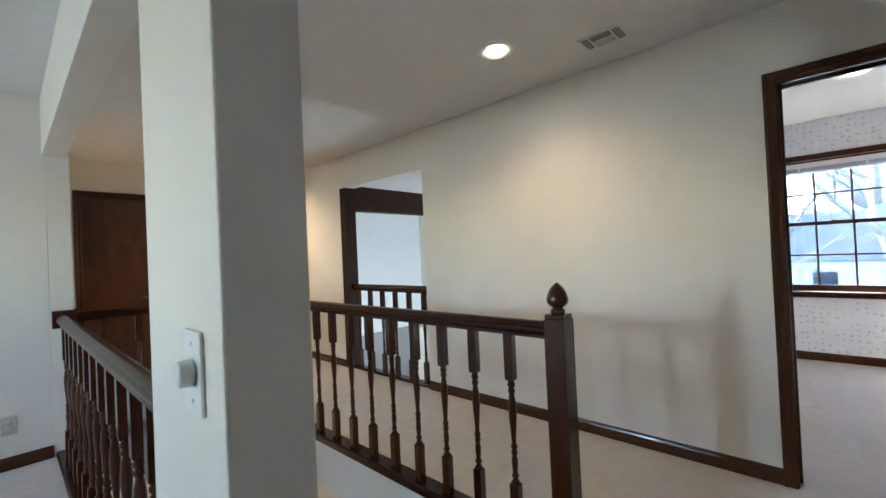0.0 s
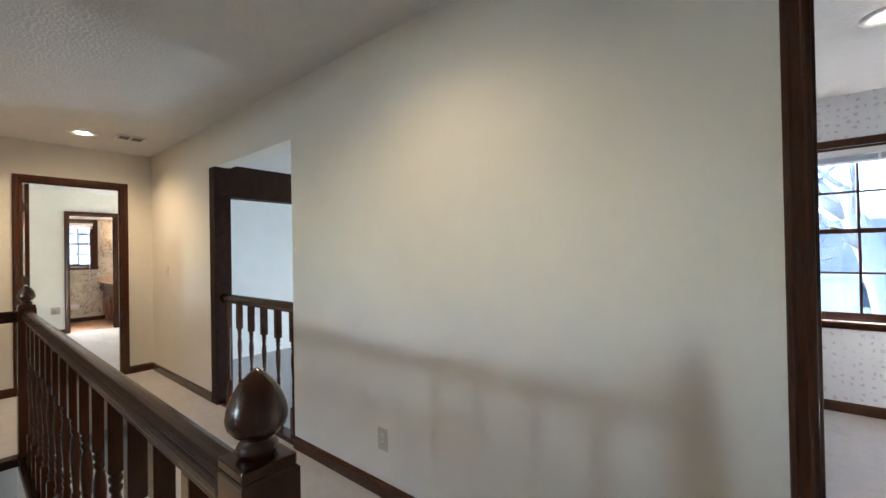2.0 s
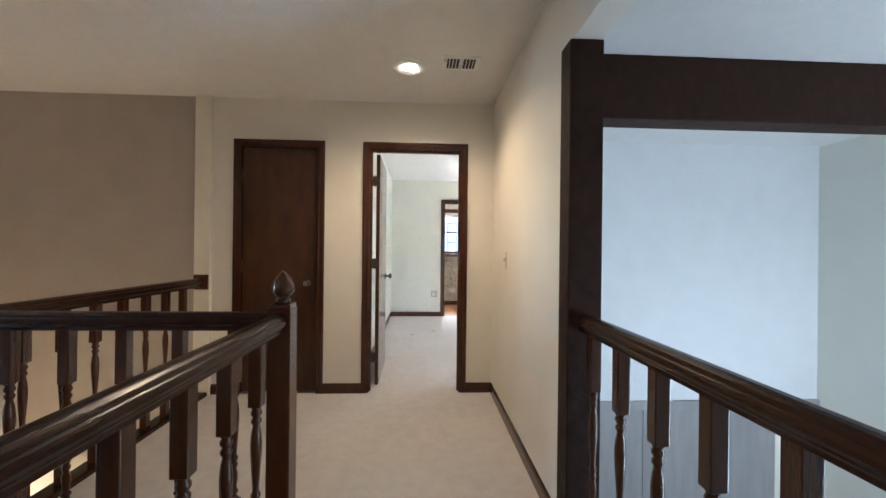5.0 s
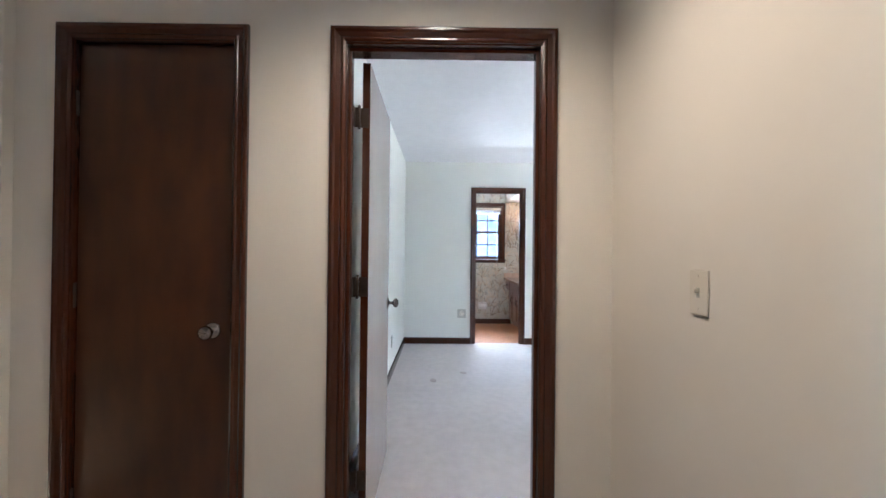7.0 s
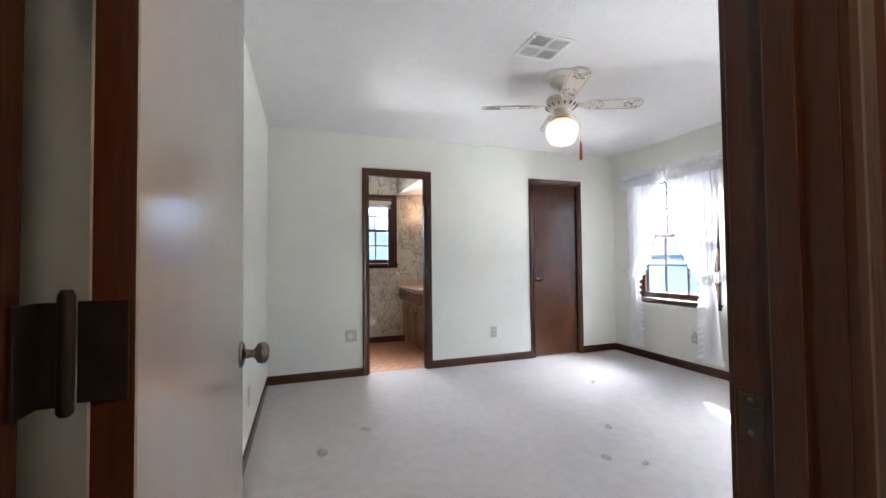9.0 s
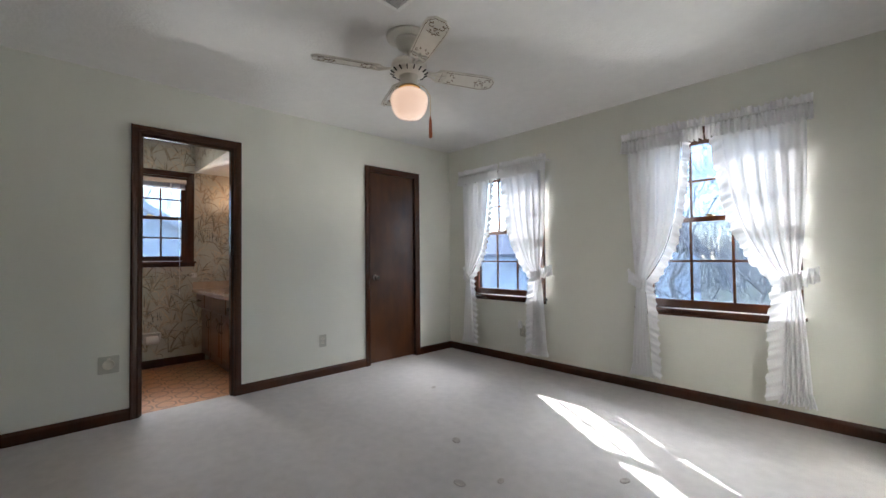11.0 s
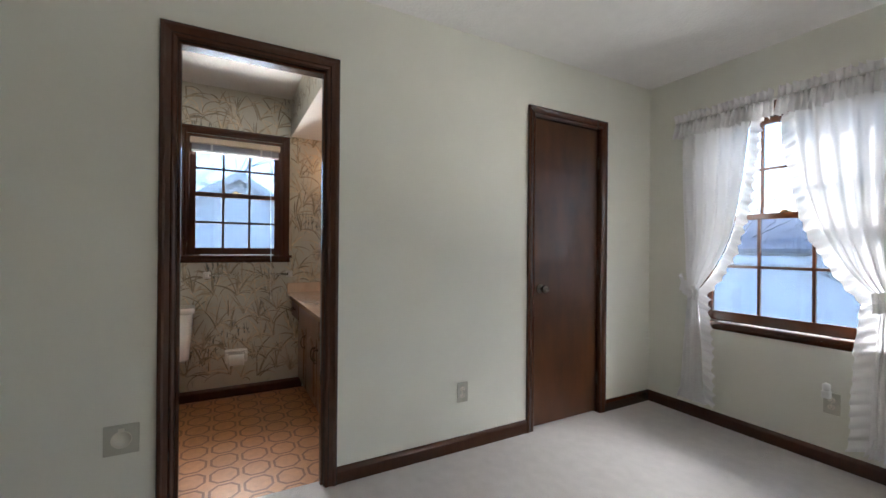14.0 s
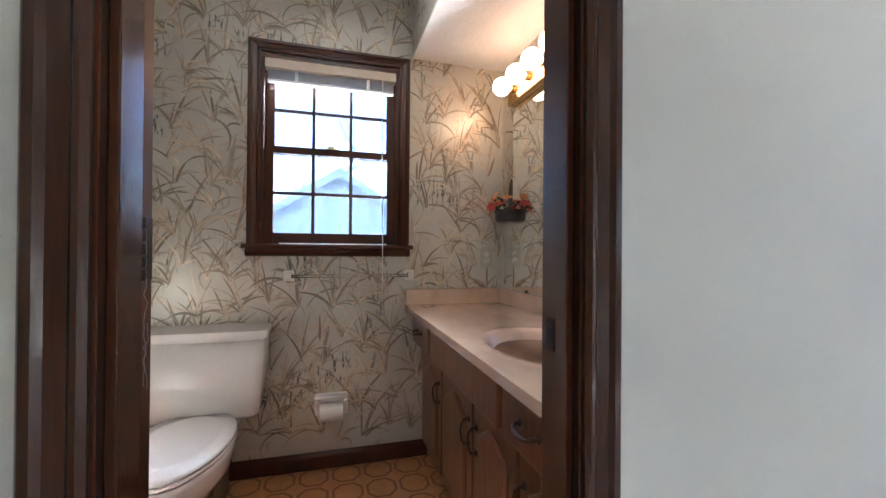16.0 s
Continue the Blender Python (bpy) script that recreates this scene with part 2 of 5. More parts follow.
def foil_material():
    """Silver-green foil wallpaper ground with dark mottled vertical streaks."""
    mat = material("silver_green_foil_wallpaper", (0.56, 0.545, 0.475), 0.34, metal=0.32, vary=0.10, grain=5, bump=0.05, bump_scale=60)
    n, l = mat.node_tree.nodes, mat.node_tree.links
    b = n["Principled BSDF"]
    base = b.inputs["Base Color"].links[0].from_socket
    tc, mp = n.new("ShaderNodeTexCoord"), n.new("ShaderNodeMapping")
    mp.inputs["Scale"].default_value = (70, 70, 16)
    l.new(tc.outputs["Object"], mp.inputs[0])
    fine, broad = n.new("ShaderNodeTexNoise"), n.new("ShaderNodeTexNoise")
    fine.inputs["Scale"].default_value, broad.inputs["Scale"].default_value = 1.0, 3.2
    l.new(mp.outputs[0], fine.inputs["Vector"]), l.new(tc.outputs["Object"], broad.inputs["Vector"])
    r1, r2 = n.new("ShaderNodeMapRange"), n.new("ShaderNodeMapRange")
    r1.inputs["From Min"].default_value, r1.inputs["From Max"].default_value = 0.56, 0.62
    r2.inputs["From Min"].default_value, r2.inputs["From Max"].default_value = 0.54, 0.64
    l.new(fine.outputs[0], r1.inputs[0]), l.new(broad.outputs[0], r2.inputs[0])
    mul = n.new("ShaderNodeMath")
    mul.operation = "MULTIPLY"
    l.new(r1.outputs[0], mul.inputs[0]), l.new(r2.outputs[0], mul.inputs[1])
    mix = n.new("ShaderNodeMix")
    mix.data_type = "RGBA"
    l.new(mul.outputs[0], mix.inputs["Factor"])
    l.new(base, mix.inputs[6])
    mix.inputs[7].default_value = (0.12, 0.13, 0.12, 1)
    l.new(mix.outputs[2], b.inputs["Base Color"])
    return mat


def vinyl_material():
    """Sheet vinyl printed with rows of brown octagon outlines on tan."""
    mat = material("octagon_printed_vinyl", (0.53, 0.25, 0.105), 0.35, vary=0.14, grain=30, bump=0.08, bump_scale=80)
    n, l = mat.node_tree.nodes, mat.node_tree.links
    b = n["Principled BSDF"]
    base = b.inputs["Base Color"].links[0].from_socket
    tc, sep = n.new("ShaderNodeTexCoord"), n.new("ShaderNodeSeparateXYZ")
    l.new(tc.outputs["Object"], sep.inputs[0])

    def math_node(op, a, c=None, d=None):
        m = n.new("ShaderNodeMath")
        m.operation = op
        for i, v in enumerate((a, c, d)):
            if v is None:
                continue
            if isinstance(v, (int, float)):
                m.inputs[i].default_value = v
            else:
                l.new(v, m.inputs[i])
        return m.outputs[0]

    def folded(value, pitch, shift):
        scaled = math_node("MULTIPLY_ADD", value, 1 / pitch, shift)
        return math_node("ABSOLUTE", math_node("SUBTRACT", math_node("FRACT", scaled), 0.5))

    ax, ay = folded(sep.outputs[0], 0.162, 11.133 / 0.162 + 0.5 - 60), folded(sep.outputs[1], 0.151, 0.5 - 2.609 / 0.151 + 40)
    diag = math_node("MULTIPLY", math_node("ADD", ax, ay), 0.68)
    octo = math_node("MAXIMUM", math_node("MAXIMUM", ax, ay), diag)
    band = math_node("MULTIPLY", math_node("GREATER_THAN", octo, 0.375), math_node("LESS_THAN", octo, 0.455))
    mix = n.new("ShaderNodeMix")
    mix.data_type = "RGBA"
    l.new(math_node("MULTIPLY", band, 0.9), mix.inputs["Factor"])
    l.new(base, mix.inputs[6])
    mix.inputs[7].default_value = (0.22, 0.09, 0.035, 1)
    l.new(mix.outputs[2], b.inputs["Base Color"])
    return mat


# window glass colours are darkened to dim the bright outdoors, not a real tint
M_GLASS, M_CLEAR, M_MIRROR, M_SHEER = glass_material("view_dimming_glass", (0.090, 0.106, 0.132)), glass_material("clear_acrylic", (0.95, 0.96, 0.96)), mirror_material(), sheer_material()
M_GLASS_PALE = glass_material("weaker_view_dimming_glass", (0.135, 0.155, 0.185))
M_FLORAL, M_FOIL, M_VINYL = floral_material(), foil_material(), vinyl_material()
M_GLOBE = glow_material("lit_opal_glass", (1.0, 0.62, 0.40), 0.036)
M_BULB = glow_material("lit_clear_bulb", (1.0, 0.62, 0.36), 0.38)
M_CANLIGHT = glow_material("lit_lamp_lens", (1.0, 0.86, 0.66), 0.8)


# ---- mesh helpers ----
def box(bm, x0, x1, y0, y1, z0, z1, bevel=0.0):
    x0, x1, y0, y1, z0, z1 = min(x0, x1), max(x0, x1), min(y0, y1), max(y0, y1), min(z0, z1), max(z0, z1)
    m = Matrix.Translation(((x0 + x1) / 2, (y0 + y1) / 2, (z0 + z1) / 2)) @ Matrix.Diagonal((x1 - x0, y1 - y0, z1 - z0, 1))
    made = bmesh.ops.create_cube(bm, size=1, matrix=m)["verts"]
    if bevel:
        edges = {e for v in made for e in v.link_edges}
        bmesh.ops.bevel(bm, geom=list(edges), offset=bevel, segments=2, affect="EDGES", profile=0.5)
    return bm


def boxes(*rows, bevel=0.0):
    bm = bmesh.new()
    for r in rows:
        box(bm, *r, bevel=bevel)
    return bm


def lathe(bm, profile, centre=(0, 0, 0), steps=24, axis="z", squash=(1, 1)):
    """Turns (radius, height) pairs round an axis; smooth."""
    rings = []
    for r, h in profile:
        ring = []
        for i in range(steps):
            a = 2 * math.pi * i / steps
            p = (r * math.cos(a) * squash[0], r * math.sin(a) * squash[1], h)
            if axis == "x":
                p = (h, p[0], p[1])
            elif axis == "y":
                p = (p[0], h, p[1])
            ring.append(bm.verts.new((p[0] + centre[0], p[1] + centre[1], p[2] + centre[2])))
        rings.append(ring)
    for a, b in zip(rings, rings[1:]):
        for i in range(steps):
            f = bm.faces.new((a[i], a[(i + 1) % steps], b[(i + 1) % steps], b[i]))
            f.smooth = True
    for ring in (rings[0], rings[-1]):
        if ring:
            bm.faces.new(ring)
    bmesh.ops.recalc_face_normals(bm, faces=bm.faces)
    return bm


def tube(bm, points, radii, steps=8, smooth=True):
    """A tapered tube along points."""
    rings = []
    side = None
    for i, p in enumerate(points):
        p = Vector(p)
        d = (Vector(points[min(i + 1, len(points) - 1)]) - Vector(points[max(i - 1, 0)])).normalized()
        if side is None:
            side = d.orthogonal().normalized()
        side = (side - d * side.dot(d)).normalized()
        up = d.cross(side)
        r = radii[i] if isinstance(radii, (list, tuple)) else radii
        rings.append([bm.verts.new(p + (side * math.cos(2 * math.pi * k / steps) + up * math.sin(2 * math.pi * k / steps)) * r) for k in range(steps)])
    for a, b in zip(rings, rings[1:]):
        for k in range(steps):
            bm.faces.new((a[k], a[(k + 1) % steps], b[(k + 1) % steps], b[k])).smooth = smooth
    bm.faces.new(rings[0][::-1]), bm.faces.new(rings[-1])
    return bm


def extrude_profile(bm, outline, start, end, up=(0, 0, 1)):
    """A closed outline of (across, up) pairs, drawn from start to end."""
    s, e, up = Vector(start), Vector(end), Vector(up)
    across = (e - s).normalized().cross(up).normalized()
    a = [bm.verts.new(s + across * u + up * v) for u, v in outline]
    b = [bm.verts.new(e + across * u + up * v) for u, v in outline]
    k = len(outline)
    for i in range(k):
        bm.faces.new((a[i], a[(i + 1) % k], b[(i + 1) % k], b[i]))
    bm.faces.new(a[::-1]), bm.faces.new(b)
    bmesh.ops.recalc_face_normals(bm, faces=bm.faces)
    return bm


def mesh_object(name, bm, *mats):
    me = bpy.data.meshes.new(name)
    bm.to_mesh(me)
    bm.free()
    for m in mats:
        me.materials.append(m)
    return new(name, me)


def part(name, bm, mat, parent, label=""):
    ob = mesh_object(name, bm, mat)
    ob.parent = parent
    if label:
        ob["label"] = label
    return ob


def thing(name, label, category, m=None, group="", kind=""):
    ob = new(name)
    ob.empty_display_size = 0.1
    if m is not None:
        ob.matrix_basis = m
    return tagged(ob, label, category, group, kind)


def structure(name, bm, mats, label, category="wall"):
    return tagged(mesh_object(name, bm, *mats), label, category, kind="structure")


def wall(name, axis, near, far, u0, u1, z0, z1, openings, mats, label):
    """An upright slab between two planes of x or y, with real openings (u0, u1, z0, z1). mats: near face, far face."""
    us = sorted({u0, u1, *(u for o in openings for u in o[:2])})
    zs = sorted({z0, z1, *(z for o in openings for z in o[2:])})
    bm = bmesh.new()
    made = {}

    def vert(d, u, z):
        key = (d, round(u, 5), round(z, 5))
        if key not in made:
            made[key] = bm.verts.new((d, u, z) if axis == "x" else (u, d, z))
        return made[key]

    def solid(i, j):
        if not (0 <= i < len(us) - 1 and 0 <= j < len(zs) - 1):
            return False
        cu, cz = (us[i] + us[i + 1]) / 2, (zs[j] + zs[j + 1]) / 2
        return not any(o[0] < cu < o[1] and o[2] < cz < o[3] for o in openings)

    for i in range(len(us) - 1):
        for j in range(len(zs) - 1):
            if not solid(i, j):
                continue
            a, b, c, d = us[i], us[i + 1], zs[j], zs[j + 1]
            bm.faces.new([vert(near, u, z) for u, z in ((a, c), (b, c), (b, d), (a, d))]).material_index = 0
            bm.faces.new([vert(far, u, z) for u, z in ((a, d), (b, d), (b, c), (a, c))]).material_index = 1
            for di, dj, p, q in ((-1, 0, (a, c), (a, d)), (1, 0, (b, c), (b, d)), (0, -1, (a, c), (b, c)), (0, 1, (a, d), (b, d))):
                if not solid(i + di, j + dj):
                    bm.faces.new([vert(near, *p), vert(near, *q), vert(far, *q), vert(far, *p)])
    bmesh.ops.recalc_face_normals(bm, faces=bm.faces)
    return structure(name, bm, mats, label)


# casing section: distance out from the opening, thickness off the wall
CASING = ((0.004, 0.0), (0.004, 0.009), (0.012, 0.013), (0.018, 0.013), (0.022, 0.010), (0.040, 0.014), (0.048, 0.019), (0.058, 0.019), (0.062, 0.015), (0.062, 0.0))


def casing(bm, axis, face, out, u0, u1, top, bottom=0.0):
    """Mitred moulding round the sides and head of an opening; out is +1 or -1 along the axis."""
    rows = []
    for d, t in CASING:
        pts = ((u0 - d, bottom), (u0 - d, top + d), (u1 + d, top + d), (u1 + d, bottom))
        rows.append([bm.verts.new((face + out * t, u, z) if axis == "x" else (u, face + out * t, z)) for u, z in pts])
    k = len(rows)
    for i in range(k):
        a, b = rows[i], rows[(i + 1) % k]
        for j in range(3):
            bm.faces.new((a[j], a[j + 1], b[j + 1], b[j]))
    bm.faces.new([r[0] for r in rows]), bm.faces.new([r[3] for r in rows][::-1])
    bmesh.ops.recalc_face_normals(bm, faces=bm.faces)
    return bm


def door_frame(name, axis, f0, f1, u0, u1, top, stop_at, label):
    """Jamb lining, stop and casing on both faces of a wall from plane f0 to f1 (f0 > f1)."""
    holder = thing(name, label, "door frame", kind="structure")

    def cells(*rows):
        bm = bmesh.new()
        for d0, d1, a, b, c, d in rows:
            box(bm, *((d0, d1, a, b, c, d) if axis == "x" else (a, b, d0, d1, c, d)), bevel=0.0015)
        return bm

    part("jamb", cells((f0, f1, u0 - 0.02, u0, 0, top), (f0, f1, u1, u1 + 0.02, 0, top), (f0, f1, u0 - 0.02, u1 + 0.02, top, top + 0.02)), M_DARK, holder)
    s0, s1 = stop_at
    part("door_stop", cells((s0, s1, u0, u0 + 0.012, 0, top - 0.012), (s0, s1, u1 - 0.012, u1, 0, top - 0.012), (s0, s1, u0, u1, top - 0.012, top)), M_DARK, holder)
    part("casing", casing(bmesh.new(), axis, f0, 1, u0, u1, top), M_DARK, holder)
    part("casing", casing(bmesh.new(), axis, f1, -1, u0, u1, top), M_DARK, holder)
    return holder


BASE = ((0, 0), (0.013, 0), (0.013, 0.060), (0.009, 0.072), (0.004, 0.080), (0, 0.082))


def baseboard(name, start, end, label="dark-stained wooden baseboard along the foot of the wall"):
    """Runs along a wall, with the room on the right of the way from start to end."""
    bm = extrude_profile(bmesh.new(), BASE, start, end)
    return structure(name, bm, (M_DARK,), label, "baseboard")


def knob(parent, m, material_=None):
    """Round door knob with rose; m places it, its axis along local z."""
    ob = part("door_knob", lathe(bmesh.new(), ((0.0325, 0), (0.0325, 0.004), (0.026, 0.009), (0.012, 0.012), (0.0095, 0.028), (0.013, 0.034), (0.024, 0.040), (0.0275, 0.050), (0.025, 0.060), (0.015, 0.066), (0.001, 0.067)), steps=20), material_ or M_NICKEL, parent, "aged nickel knob")
    ob.matrix_basis = m
    return ob


# ---- structure ----
H = 2.44
HALL_Y = 2.475
END_X, BED_E = -5.81, -5.934
BED_W, BATH_E = -9.65, -9.76
BED_S, NORTH = 1.325, 5.39
BATH_W, BATH_N, BATH_S = -11.21, 3.455, 1.40
LOFT_S, EAST = -3.5, 2.0
LOW = -2.7
DOOR_H = 2.04

wall("wall_hall_north", "y", HALL_Y, HALL_Y + 0.12, END_X, EAST, -0.34, H,
     [(-4.114, -2.765, -0.05, 2.065), (-0.213, 0.44, -0.05, DOOR_H + 0.02)], (M_CREAM, M_WHITEWALL), "cream painted hall wall with an opening and a doorway")
wall("wall_hall_west", "x", END_X, BED_E, LOFT_S, NORTH, LOW, H,
     [(0.363, 1.018, -0.05, DOOR_H + 0.02), (1.417, 2.213, -0.05, DOOR_H + 0.02)], (M_CREAM, M_MINT), "cream painted end wall with two doorways")
wall("wall_bedroom_west", "x", BED_W, BATH_E, BED_S - 0.12, NORTH, -0.2, H,
     [(2.252, 2.903, -0.05, DOOR_H + 0.02), (4.195, 4.844, -0.05, DOOR_H + 0.02)], (M_MINT, M_FOIL), "pale green-cream bedroom wall with two doorways")
wall("wall_bedroom_south", "y", BED_S, BED_S - 0.12, -11.4, BED_E, -0.2, H, [], (M_MINT, M_CREAM), "pale green-cream bedroom side wall")
WIN = {"window_1": (0.0925, 0.70, 2.04), "window_2": (-8.795, 0.70, 2.04), "window_3": (-6.86, 0.70, 2.04)}
wall("wall_north", "y", NORTH, NORTH + 0.15, -11.4, EAST + 0.12, LOW, H + 0.4,
     [(c - 0.47, c + 0.47, a, b) for c, a, b in WIN.values()], (M_MINT, M_SIDING), "outer wall with tall windows")
wall("wall_bath_west", "x", BATH_W, BATH_W - 0.15, BATH_S - 0.2, NORTH, LOW, H + 0.4,
     [(2.53 - 0.34, 2.53 + 0.34, 1.11, 2.03)], (M_FOIL, M_SIDING), "outer bathroom wall in grass-patterned foil wallpaper")
wall("wall_bath_north", "y", BATH_N, BATH_N + 0.1, BATH_W, BATH_E, -0.2, H, [], (M_FOIL, M_CREAM), "bathroom wall in grass-patterned foil wallpaper")
wall("wall_bath_south", "y", BATH_S, BATH_S - 0.07, BATH_W, BATH_E, -0.2, H, [], (M_FOIL, M_CREAM), "bathroom wall in grass-patterned foil wallpaper")
wall("wall_room_north_paper", "y", NORTH - 0.004, NORTH - 0.0005, -2.6, EAST, 0, H,
     [(0.0925 - 0.47, 0.0925 + 0.47, 0.70, 2.04)], (M_FLORAL, M_FLORAL), "white wallpaper with small grey-pink sprigs")
wall("wall_room_west", "x", -2.6, -2.72, HALL_Y + 0.12, NORTH, LOW, H, [], (M_FLORAL, M_WHITEWALL), "papered side wall of the front room")
wall("wall_east", "x", EAST, EAST + 0.12, LOFT_S, NORTH, LOW, H, [], (M_FLORAL, M_SIDING), "east closing wall")
wall("wall_loft_south", "y", LOFT_S, LOFT_S - 0.15, END_X - 0.12, EAST + 0.12, LOW, H,
     [(-2.9, -2.3, 1.2, 2.0)], (M_CREAM, M_SIDING), "cream painted landing wall with a wide window opening")
wall("wall_stair_west", "x", -3.95, -4.10, LOFT_S, 0.02, LOW, H, [], (M_CREAM, M_CREAM), "cream painted wall beside the stairwell")
wall("wall_closet", "y", 0.1, 0.0, -6.7, BED_E, -0.2, H, [], (M_CREAM, M_CREAM), "closet side wall")
wall("wall_closet_back", "x", -6.7, -6.8, 0.0, BED_S - 0.12, -0.2, H, [], (M_CREAM, M_CREAM), "closet back wall")
wall("wall_lower_west", "x", -5.2, -5.3, 0.0, HALL_Y, LOW, -0.34, [(1.55, 2.35, LOW, -0.65)], (M_CREAM, M_CREAM), "cream wall of the lower hall with a doorway")
wall("wall_lower_north", "y", HALL_Y, HALL_Y + 0.12, -5.2, EAST, LOW, -0.34, [], (M_CREAM, M_TAUPE), "wall of the lower hall")

# stub of wall, end post of the stair wall and the beam between
structure("column_landing", boxes((-1.068, -0.68, 0.003, 0.130, 0, H), bevel=0.004), (M_CREAM,), "cream painted wall stub with a dimmer", "column")
structure("column_stair", boxes((-4.10, -3.95, 0.021, 0.145, 0, H), bevel=0.004), (M_CREAM,), "cream painted end of the stair wall", "column")
structure("beam_landing", boxes((-3.95, -1.068, 0.006, 0.127, 2.05, H - 0.002), bevel=0.003), (M_CREAM,), "cream painted dropped beam over the stairwell", "beam")
structure("pilaster", boxes((END_X, -5.765, 0.03, 0.155, -0.34, H), bevel=0.003), (M_CREAM,), "cream painted pilaster on the end wall", "pilaster")

structure("floor_hall", boxes((END_X, EAST, 1.29, HALL_Y + 0.12, -0.34, 0)), (M_CARPET,), "beige cut-pile carpet of the upstairs hall", "floor")
structure("floor_landing", boxes((-0.88, EAST, LOFT_S, 1.29, -0.34, 0)), (M_CARPET,), "beige cut-pile carpet at the head of the stairs", "floor")
structure("floor_hall_west", boxes((END_X, -3.99, 0.06, 1.29, -0.34, 0)), (M_CARPET,), "beige cut-pile carpet before the hall closet", "floor")
structure("floor_loft", boxes((-3.95, -0.88, LOFT_S, 0.14, -0.34, 0)), (M_CARPET,), "beige cut-pile carpet behind the stairwell", "floor")
structure("fascia", boxes((-3.99, -0.88, 1.279, 1.29, -0.345, -0.02), (-3.99, -3.979, 0.06, 1.279, -0.345, -0.02)), (M_CREAM,), "cream painted edge of the stairwell", "fascia")
structure("floor_room", boxes((-2.6, EAST, HALL_Y + 0.12, NORTH, -0.2, 0)), (M_CARPET,), "pale carpet of the front room", "floor")
structure("floor_bedroom", boxes((BATH_E + 0.05, END_X, BED_S - 0.1, NORTH, -0.2, 0)), (M_CARPET,), "pale beige bedroom carpet with dents from furniture", "floor")
structure("floor_bath", boxes((BATH_W, BATH_E + 0.05, BATH_S, BATH_N, -0.2, -0.003)), (M_VINYL,), "tan sheet vinyl printed with brown octagons", "floor")
structure("floor_closet", boxes((-6.7, BED_E, 0.1, BED_S - 0.12, -0.2, -0.002), (BATH_W, BATH_E, BATH_N + 0.1, NORTH, -0.2, -0.002)), (M_CARPET,), "closet carpet", "floor")
structure("floor_lower", boxes((-6.0, EAST, LOFT_S, NORTH, LOW - 0.1, LOW)), (M_CARPET,), "floor of the level below", "floor")

structure("ceiling_hall", boxes((END_X, EAST, LOFT_S, HALL_Y, H, H + 0.1)), (M_CEIL,), "white textured ceiling over the landing", "ceiling")
structure("ceiling_room", boxes((-2.6, EAST, HALL_Y + 0.12, NORTH, H, H + 0.1)), (M_CEIL,), "white textured ceiling of the front room", "ceiling")
structure("ceiling_bedroom", boxes((BED_W, BED_E, BED_S, NORTH, H, H + 0.1)), (M_CEIL,), "white textured bedroom ceiling", "ceiling")
structure("ceiling_bath", boxes((BATH_W, BATH_E, BATH_S, BATH_N, 2.41, 2.5)), (M_CEIL,), "white bathroom ceiling", "ceiling")
structure("ceiling_living", boxes((END_X, -2.72, HALL_Y + 0.12, NORTH, 2.16, 2.3)), (M_CEIL,), "white textured ceiling of the tall room", "ceiling")
structure("ceiling_closet", boxes((-6.7, BED_E, 0.1, BED_S - 0.12, H, H + 0.1), (BATH_W, BATH_E, BATH_N + 0.1, NORTH, H, H + 0.1)), (M_CEIL,), "closet ceiling", "ceiling")
structure("roof_slab", boxes((-11.6, EAST + 0.4, LOFT_S - 0.4, NORTH + 0.15, H + 0.4, H + 0.55)), (M_ROOF,), "roof over the storey", "roof")
structure("soffit_bath", boxes((BATH_W + 0.001, BATH_E - 0.001, 2.935, BATH_N, 2.10, 2.41)), (M_CEIL,), "dropped ceiling over the vanity, papered on its face", "soffit")
structure("soffit_paper", boxes((BATH_W + 0.002, BATH_E - 0.002, 2.931, 2.9345, 2.10, 2.41)), (M_FOIL,), "foil wallpaper on the face of the soffit", "soffit")

# thin sheet, darker and browner than the cream end wall it covers
structure("wall_stair_taupe", boxes((END_X, END_X + 0.005, LOFT_S, 0.03, LOW, H)), (M_TAUPEWALL,), "taupe wall over the lower stairs", "wall")

# opening to the tall room: post, beam, panelled dado below
structure("opening_post", boxes((-4.112, -4.0, 2.462, 2.60, 0, 2.0645), bevel=0.004), (M_BEAM,), "dark-stained square wooden post in the opening", "post")
structure("beam_living", boxes((-4.45, -4.30, HALL_Y + 0.12, NORTH, 1.85, 2.16), bevel=0.006), (M_BEAM,), "rough dark-stained ceiling beam in the tall room", "beam")
structure("wall_living_paint", boxes((END_X, END_X + 0.006, HALL_Y + 0.12, NORTH, -0.08, 2.16)), (M_WHITEWALL,), "white textured wall of the tall room", "wall")
dado = thing("dado_living", "grey panelling under the white wall of the tall room", "panelling", kind="structure")
for y in (2.6, 3.2, 3.8, 4.4):
    part("panel", boxes((END_X, END_X + 0.02, y, y + 0.595, LOW, -0.16), bevel=0.003), M_TAUPE, dado)
part("cap_rail", boxes((END_X, END_X + 0.035, HALL_Y + 0.12, NORTH, -0.16, -0.08), bevel=0.003), M_TAUPE, dado)

